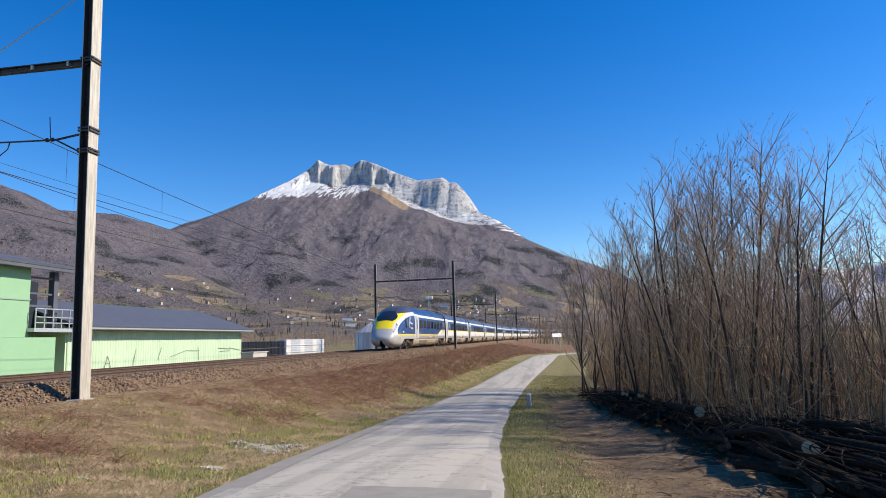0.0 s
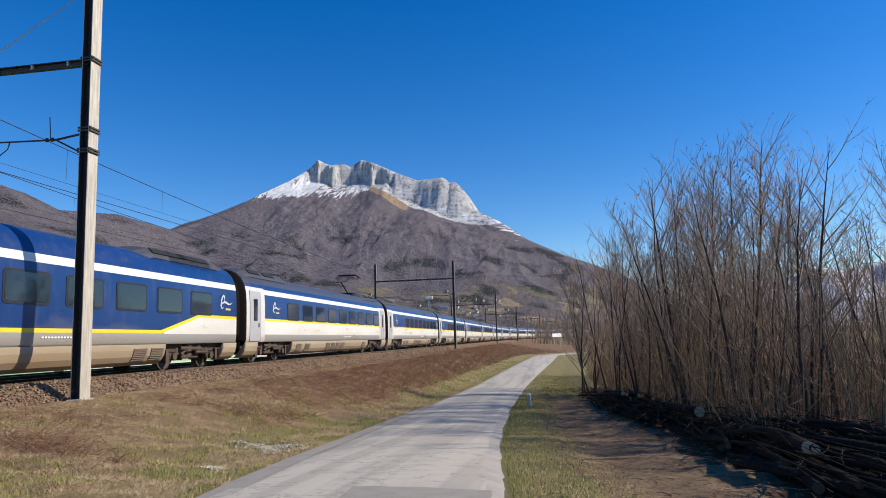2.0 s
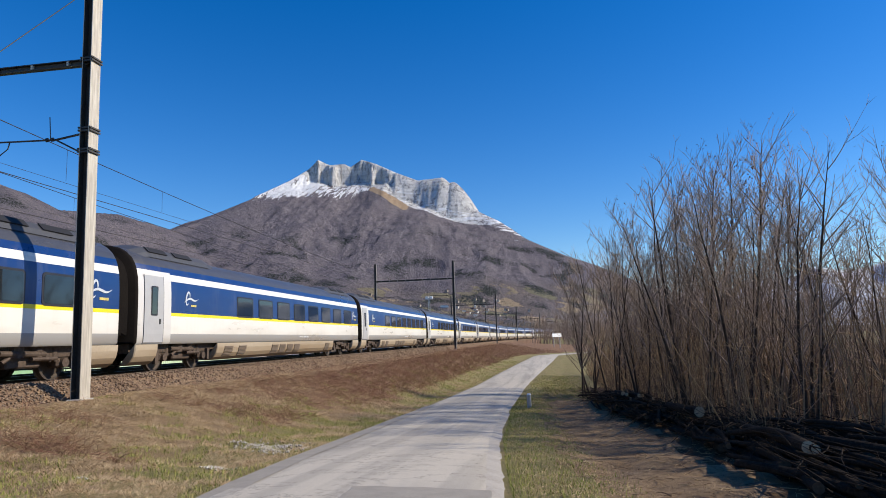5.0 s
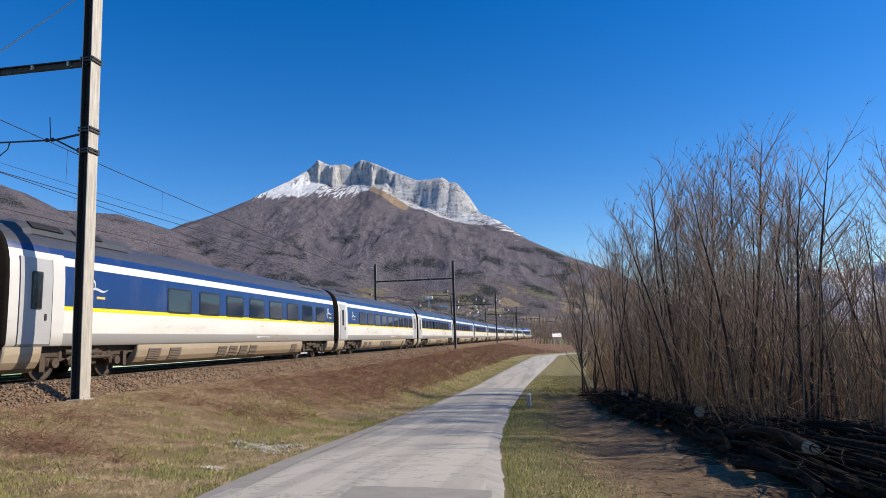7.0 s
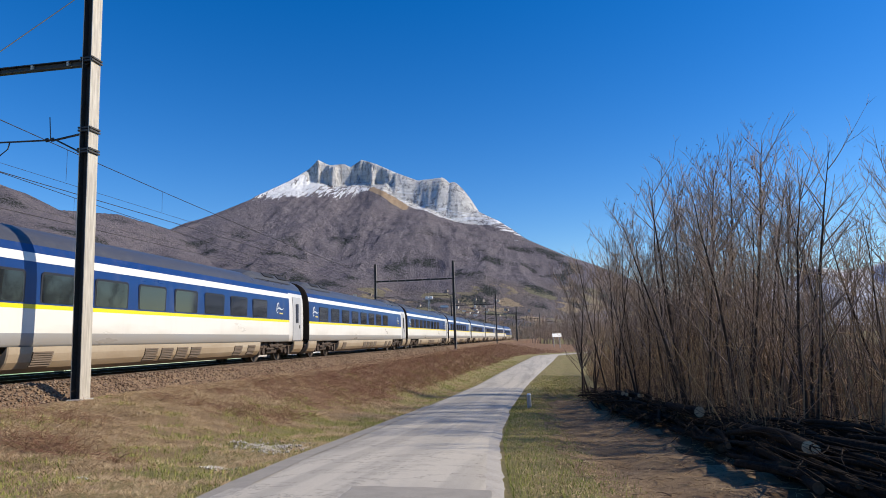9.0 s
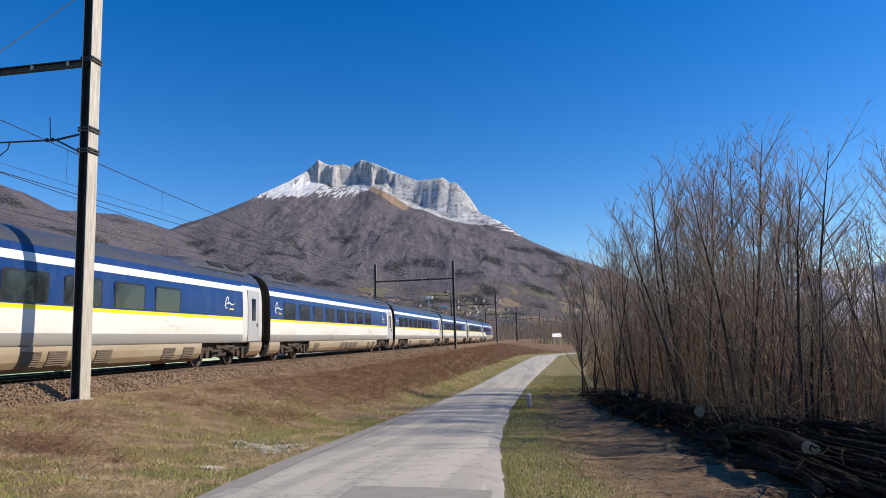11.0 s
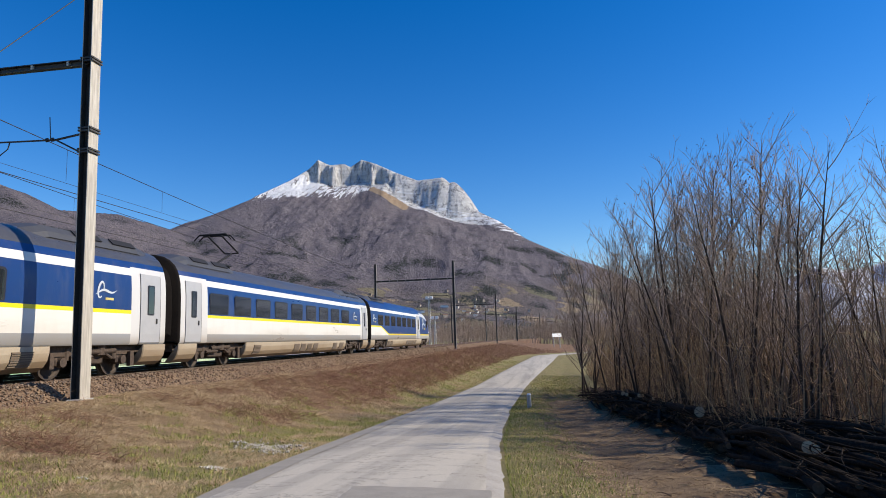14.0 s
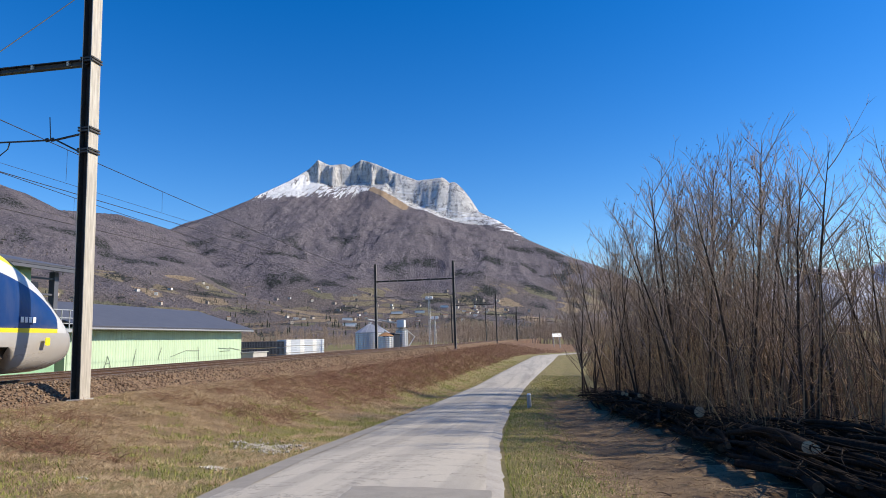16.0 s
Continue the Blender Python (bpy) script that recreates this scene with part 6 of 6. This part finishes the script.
def bank_spots(y0, y1, green):
    def place(rng, n_):
        y = y0 + (y1 - y0) * rng.random(n_) ** 1.6
        xl = lerp(y, ROAD_Y, ROAD_L)
        x = -11.1 + (xl + 0.02 + 11.1) * rng.random(n_)
        c = clump(rng, x, y, 0.7, 3.0) + 0.5 * clump(rng, x, y, 2.2, 6.0)
        toe = (xl - x) < 3.1 + 2.4 * c + 0.9 * np.clip((y - 30) / 30, 0, 1)
        upper = (xl - x) > 2.4 + 0.8 * c
        sparse = rng.random(n_) < np.where(upper, np.clip((27 - y) / 12 + 0.5 * c, 0.12, 1), 1)
        keep = (toe & (c > -0.12)) | ((c > 0.36) & ~upper) | ((c > 0.22) & (y < 15)) if green else ~(toe & (c > 0.0) & (rng.random(n_) < 0.86)) & sparse
        return x[keep], y[keep], 1.0 + np.clip((y[keep] - 12) / 40, 0, 0.7)
    return place


blades("dry_grass", "matted straw-coloured dry grass on the bank", "grass", 300000, bank_spots(4, 26, False), (0.08, 0.24), (0.0018, 0.0042), 1.5, M_STRAW, 1)
blades("far_dry_grass", "dry grass tufts on the farther bank", "grass", 60000, bank_spots(22, 70, False), (0.10, 0.28), (0.003, 0.006), 1.5, M_STRAW, 11)
blades("green_grass", "short green grass along the foot of the bank", "grass", 120000, bank_spots(4, 80, True), (0.04, 0.12), (0.0032, 0.0068), 1.15, M_GRASS, 2)

blades("near_green_grass", "fresh green grass tufts near the lane", "grass", 70000, bank_spots(4, 20, True), (0.04, 0.11), (0.0024, 0.0048), 1.0, M_GRASS, 12)


def verge_spots(rng, n_):
    y = 4 + 50 * rng.random(n_) ** 1.7
    xr = lerp(y, ROAD_Y, ROAD_R)
    x = xr - 0.03 + (1.15 + 0.5 * rng.random(n_)) * rng.random(n_) ** 1.3 + np.where(y > 30, 2.5 * rng.random(n_), 0)
    return x, y, 1.0 + np.clip((y - 12) / 25, 0, 1.5)


blades("verge_grass", "short green verge grass beside the lane", "grass", 60000, verge_spots, (0.03, 0.09), (0.002, 0.0048), 1.1, M_GRASS, 3)


def verge_dry(rng, n_):
    x, y, k = verge_spots(rng, n_)
    return x + 0.3 * rng.random(len(x)), y, k


blades("verge_straw", "straw mixed into the verge", "grass", 32000, verge_dry, (0.05, 0.15), (0.0018, 0.0042), 1.4, M_STRAW, 4)


def brambles():
    rng = random.Random(21)
    w = Wood()
    for _ in range(21000):
        y = 9 + 120 * rng.random() ** 1.6
        xl = float(lerp(y, ROAD_Y, ROAD_L))
        x = rng.uniform(-10.1, xl - 1.9)
        c = noise.noise((x * 0.4, y * 0.4, 12))
        if c < (-0.7 if y > 22 else (-0.1 if y > 15 else 0.2)):
            continue
        z = float(ground_z(x, y))
        a = rng.uniform(0, 6.28)
        k = 1 + min(1.2, max(0, (y - 15) / 30))
        pts = grow(rng, Vector((x, y, z - 0.02)), Vector((math.cos(a), math.sin(a), rng.uniform(0.5, 2.2))), rng.uniform(0.3, 0.75) * k ** 0.5, 4, 0.16, -0.30)
        w.stem(pts, 0.0045 * k, 0.002 * k, 3)
    tagged(new("bramble", fast_mesh("bramble", w.v, w.f, M_BRAMBLE)), "tangled red-brown bramble canes on the bank", "bramble", kind="stuff")


brambles()


def pebbles(name, label, category, spots, size, material, seed):
    rng = np.random.default_rng(seed)
    x, y, z = spots(rng)
    n_ = len(x)
    base = np.array([(1, 0, 0), (-0.5, 0.87, 0), (-0.5, -0.87, 0), (0.2, 0.1, 0.8), (0, 0, -0.8), (0.4, 0.5, 0.4), (-0.6, 0.1, 0.5)], float)
    tri = np.array([(0, 5, 3), (5, 1, 3), (1, 6, 3), (6, 2, 3), (2, 0, 3), (0, 1, 5), (1, 2, 6), (0, 4, 1), (1, 4, 2), (2, 4, 0)])
    q = base[None] * (1 + 0.35 * rng.standard_normal((n_, 7, 3))) * rng.uniform(*size, n_)[:, None, None]
    a = rng.uniform(0, 6.28, n_)
    c, s = np.cos(a)[:, None], np.sin(a)[:, None]
    V = np.stack([q[..., 0] * c - q[..., 1] * s, q[..., 0] * s + q[..., 1] * c, q[..., 2]], -1) + np.stack([x, y, z], 1)[:, None]
    T = tri[None] + (np.arange(n_) * 7)[:, None, None]
    tagged(new(name, fast_mesh(name, V, T, material)), label, category, kind="stuff")


def ballast_spots(rng):
    n_ = 20000
    y = 8 + 70 * rng.random(n_) ** 1.6
    q = rng.uniform(-6.8, 2.7, n_)
    q = np.where(rng.random(n_) < 0.6, rng.uniform(0.9, 2.75, n_), q)
    z = RAIL_Z - 0.145 + np.interp(q, [-7.15, -6.5, -4.6, -3.7, -2.6, -1.1, 0, 0.72, 0.85, 1.45, 1.9, 2.55, 3.05], [-0.04, 0, 0, -0.05, -0.02, 0, 0.02, 0.02, 0.09, 0.13, 0.09, -0.34, -0.7])
    return NEAR_X + q, y, z + 0.012


pebbles("loose_stones", "brown and grey loose ballast stones", "stones", ballast_spots, (0.022, 0.05), M_STONE, 6)
M_PALE = varied("pale_rubble", [(0.56, 0.52, 0.45), (0.44, 0.40, 0.34), (0.66, 0.62, 0.56)], 0.9)


def rubble_spots(rng):
    xs, ys = [], []
    for cx, cy, sx, sy, n_ in ((-5.4, 12.2, 0.34, 0.34, 700), (-5.0, 11.4, 0.16, 0.2, 120), (-4.95, 9.4, 0.13, 0.12, 200), (-5.9, 7.6, 0.05, 0.05, 8)):
        xs.append(rng.normal(cx, sx, n_))
        ys.append(rng.normal(cy, sy, n_))
    x, y = np.concatenate(xs), np.concatenate(ys)
    return x, y, ground_z(x, y) + np.array([bumps(a, b) for a, b in zip(x, y)]) + 0.02


pebbles("rubble", "pale limestone rubble scattered in the grass", "rubble", rubble_spots, (0.008, 0.028), M_PALE, 7)


# ---- log piles ----
def make_log(seed, length, r):
    rng = random.Random(seed)
    seg, rows = 11, 9
    verts, faces, idx = [], [], []
    ox, oz = rng.gauss(0, 0.09), rng.gauss(0, 0.04)
    for i in range(rows):
        f = i / (rows - 1)
        rr = r * (1 - 0.28 * f)
        for k in range(seg):
            t = 2 * math.pi * k / seg
            q = rr * (1 + 0.09 * noise.noise((math.cos(t) * 1.3, math.sin(t) * 1.3 + seed, f * length * 1.5)))
            verts.append((q * math.cos(t) + ox * math.sin(f * 3.1), (f - 0.5) * length, q * math.sin(t) + oz * math.sin(f * 4)))
    for i in range(rows - 1):
        for k in range(seg):
            faces.append((i * seg + k, (i + 1) * seg + k, (i + 1) * seg + (k + 1) % seg, i * seg + (k + 1) % seg))
            idx.append(0)
    faces += [tuple(range(seg)), tuple((rows - 1) * seg + k for k in range(seg))[::-1]]
    idx += [1, 1]
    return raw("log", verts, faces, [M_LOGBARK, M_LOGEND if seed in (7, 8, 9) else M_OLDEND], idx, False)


def build_logs():
    rng = random.Random(9)
    kinds = [make_log(i, L, r) for i, (L, r) in enumerate(((4.2, 0.062), (5.0, 0.048), (3.6, 0.075), (4.6, 0.04), (3.0, 0.055), (5.4, 0.034), (3.2, 0.11), (3.0, 0.075), (3.0, 0.055), (3.2, 0.115)))]
    size = (0.062, 0.048, 0.075, 0.04, 0.055, 0.034, 0.11, 0.075, 0.055, 0.115)

    def lay(k, x, y, z, rz, ry):
        ob = tagged(new("log", kinds[k]), "dark-barked felled log with pale cut end", "log", "logs stacked beside the wood")
        ob.matrix_basis = pose(x, y, z, ry, 0, rz)

    # near pile, then the farther ones: rows from the ground up
    for y0, y1, x0, width, high, count in ((1.0, 12.4, 3.0, 2.4, 0.52, 150), (12.6, 17.0, 2.95, 1.3, 0.42, 50), (17.6, 30.0, 2.35, 1.5, 0.5, 85)):
        for i in range(count):
            k = rng.choice((0, 0, 1, 1, 1, 2, 3, 3, 3, 4, 4, 5, 5, 5))
            f = rng.random()
            h = rng.random() ** 1.3 * high * (1 - abs(2 * f - 1) ** 1.6 * 0.75)
            y = rng.uniform(y0 + 1.2, y1 - 1.0)
            x = x0 - (0.012 if y < 17 else 0.075) * (y - y0) + f * width
            z = float(ground_z(x, y)) + size[k] * 0.9 + h
            slope = math.degrees(math.atan2(float(ground_z(x, y + 1)) - float(ground_z(x, y - 1)), 2))
            lay(k, x, y, z, rng.gauss(2, 6.0), slope + rng.gauss(0, 2.0))
    # freshly cut butts that show pale
    for k, x, y, z, rz in ((7, 3.0, 9.9, 0.50, -3), (8, 2.88, 9.85, 0.48, 4), (9, 3.16, 17.1, 0.52, 2), (7, 2.75, 24.0, 0.58, 6), (8, 2.6, 24.4, 0.62, -5), (8, 3.0, 23.7, 0.50, 8), (7, 2.45, 25.3, 0.60, 0), (8, 2.9, 23.0, 0.64, -8), (8, 2.3, 24.6, 0.46, 12)):
        lay(k, x, y, float(ground_z(x, y)) + z, rz, -3)
    # loose brushwood thrown over the piles
    w = Wood()
    for _ in range(1500):
        y = rng.uniform(3, 30)
        x = (3.0 if y < 17 else 2.35 - 0.075 * (y - 17.6)) + rng.uniform(-0.3, 2.0)
        z = float(ground_z(x, y)) + rng.uniform(0.05, 0.55)
        p = Vector((x, y, z))
        pts = grow(rng, p, Vector((rng.gauss(0, 0.35), rng.choice((-1, 1)), rng.gauss(0, 0.12))), rng.uniform(0.4, 1.8), 4, 0.07, 0.0)
        w.stem(pts, rng.uniform(0.006, 0.016), 0.003, 4)
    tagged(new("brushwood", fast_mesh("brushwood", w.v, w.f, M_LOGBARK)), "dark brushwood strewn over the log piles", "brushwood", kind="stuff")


build_logs()

def litter():
    """Twigs and bark scraps strewn over the dirt beside the logs."""
    rng = random.Random(44)
    w = Wood()
    for _ in range(3400):
        y = 4 + 34 * rng.random() ** 1.4
        x = float(lerp(y, ROAD_Y, ROAD_R)) + 0.9 + rng.random() ** 0.7 * 3.4
        a = rng.uniform(0, 6.28)
        L = rng.uniform(0.04, 0.26)
        z = float(ground_z(x, y)) + bumps(x, y) + 0.012
        d = Vector((math.cos(a), math.sin(a), rng.gauss(0, 0.08)))
        p = Vector((x, y, z))
        r = rng.uniform(0.002, 0.006)
        w.stem([p, p + d * L * 0.5 + Vector((0, 0, rng.uniform(0, 0.02))), p + d * L], r, r * 0.5, 4)
    tagged(new("twig_litter", fast_mesh("twig_litter", w.v, w.f, M_BRUSH)), "broken twigs and bark scraps strewn on the dirt", "twigs", kind="stuff")


litter()

# ---- white marker post ----
po = thing("marker_post", "short white-painted roadside marker post", "marker post", loc=(-0.85, 24.6, float(ground_z(-0.85, 24.6))))
bm = bmesh.new()
rod(bm, (0, 0, -0.1), (0, 0, 0.5), 0.085, 0.08, seg=16)
part("shaft", bm, M_CONC, po)
bm = bmesh.new()
rod(bm, (0, 0, 0.50), (0, 0, 0.55), 0.082, 0.06, seg=16)
part("cap", bm, M_WHITEP, po)


# ---- far woods ----
def far_woods():
    rng = random.Random(31)
    w = Wood()

    def tree(x, y, h):
        z = hill_z(x, y) if math.hypot(x, y) > 575 else float(ground_z(x, y))
        r = h * 0.012
        top = Vector((x + rng.gauss(0, h * 0.05), y, z + h))
        base = Vector((x, y, z - 0.5))
        w.stem([base, base.lerp(top, 0.5), top], r * 1.3, r * 0.3, 3)
        for _ in range(13):
            f = rng.uniform(0.15, 0.9)
            p = base.lerp(top, f)
            a = rng.uniform(0, 6.28)
            L = h * rng.uniform(0.18, 0.42) * (1.1 - 0.6 * f)
            q = p + Vector((math.cos(a) * 0.6, math.sin(a) * 0.6, rng.uniform(0.5, 1.0))) * L
            w.stem([p, q], r * 0.45, r * 0.2, 3)
            for _ in range(2):
                g = p.lerp(q, rng.uniform(0.4, 0.9))
                w.stem([g, g + Vector((rng.gauss(0, 0.3), rng.gauss(0, 0.3), rng.uniform(0.2, 0.6))) * L], r * 0.4, r * 0.2, 3)

    for _ in range(1300):
        d = rng.uniform(190, 520)
        az = radians(rng.uniform(-9.5, 12))
        x, y = math.sin(az) * d, math.cos(az) * d
        tx = float(np.interp(y, _ly, _lx))
        if -26 < x - tx < -6:
            continue
        tree(x, y, rng.uniform(5, 10))
    for _ in range(900):
        d = rng.uniform(170, 560)
        az = radians(rng.uniform(-34, -9))
        tree(math.sin(az) * d, math.cos(az) * d, rng.uniform(3.0, 7.5))
    tagged(new("far_woods", fast_mesh("far_woods", w.v, w.f, M_TWIG)), "brown leafless woods across the valley floor", "woods", kind="stuff")

    # conifers and hedgerow trees on the slopes
    M_CON = varied("conifer_green", [(0.02, 0.032, 0.018), (0.03, 0.042, 0.022), (0.045, 0.05, 0.03)], 0.9)
    w2 = Wood()
    for _ in range(1300):
        d = 580 + 1500 * rng.random()
        az = radians(rng.uniform(-44, 6))
        x, y = math.sin(az) * d, math.cos(az) * d
        if noise.noise((x * 0.008, y * 0.008, 50)) < 0.16:
            continue
        z = hill_z(x, y)
        h = rng.uniform(6, 13)
        for k in range(3):
            w2.stem([Vector((x, y, z + h * (0.02 + 0.28 * k))), Vector((x, y, z + h * (0.12 + 0.28 * k))), Vector((x, y, z + h * (0.5 + 0.25 * k)))], h * (0.24 - 0.05 * k), 0.1, 6)
    tagged(new("conifers", fast_mesh("conifers", w2.v, w2.f, M_CON)), "dark green conifers scattered over the lower slopes", "conifers", kind="stuff")
    w3 = Wood()
    for _ in range(3600):
        d = 560 + 1500 * rng.random()
        az = radians(rng.uniform(-46, 8))
        x, y = math.sin(az) * d, math.cos(az) * d
        if noise.noise((x * 0.006, y * 0.006, 70)) < -0.05:
            continue
        z = hill_z(x, y)
        h = rng.uniform(4, 9)
        w3.stem([Vector((x, y, z - 0.5)), Vector((x, y, z + h * 0.5))], 0.2, 0.12, 3)
        for k in range(13):
            a, q, up = rng.uniform(0, 6.28), h * rng.uniform(0.2, 0.42), rng.uniform(-0.2, 0.5)
            w3.stem([Vector((x, y, z + h * rng.uniform(0.25, 0.55))), Vector((x + math.cos(a) * q, y + math.sin(a) * q, z + h * (0.55 + up * 0.9)))], 0.15, 0.07, 3)
    tagged(new("slope_trees", fast_mesh("slope_trees", w3.v, w3.f, M_TWIG)), "bare hedgerow trees on the lower slopes", "trees", kind="stuff")


far_woods()


# ---- sleepers, last ----
def lay_sleepers():
    me = mesh_of("sleeper", boxed(-1.3, 1.3, -0.125, 0.125, -0.14, 0.0, 0.012), M_SLEEPER)
    for t, off in zip(TRACKS, (NEAR_X, FAR_X)):
        for i in range(220):
            s = 2 + i * 0.6
            p, th = line_at(s, off)
            o = part("sleeper", me, None, t)
            o.matrix_basis = pose(p.x, p.y, RAIL_Z - 0.168, 0, 0, -math.degrees(th))


lay_sleepers()


def motions():
    """The train runs along the nearer track at a steady pace, each carriage following the line."""
    for k, (car, turned) in enumerate(TRAIN):
        rows = []
        for i in range(33):
            t = i * 0.5
            s = FIRST_GAP + PITCH_LEN * (k - 0.5) - TRAIN_SPEED * t
            a, _ = line_at(s - 8.7, NEAR_X)
            b, _ = line_at(s + 8.7, NEAR_X)
            mid = (a + b) / 2
            th = math.degrees(math.atan2(b.x - a.x, b.y - a.y))
            rows.append((t, pose(mid.x, mid.y, RAIL_Z, 0, 0, -th + (180 if turned else 0))))
        walk(car, rows)


motions()
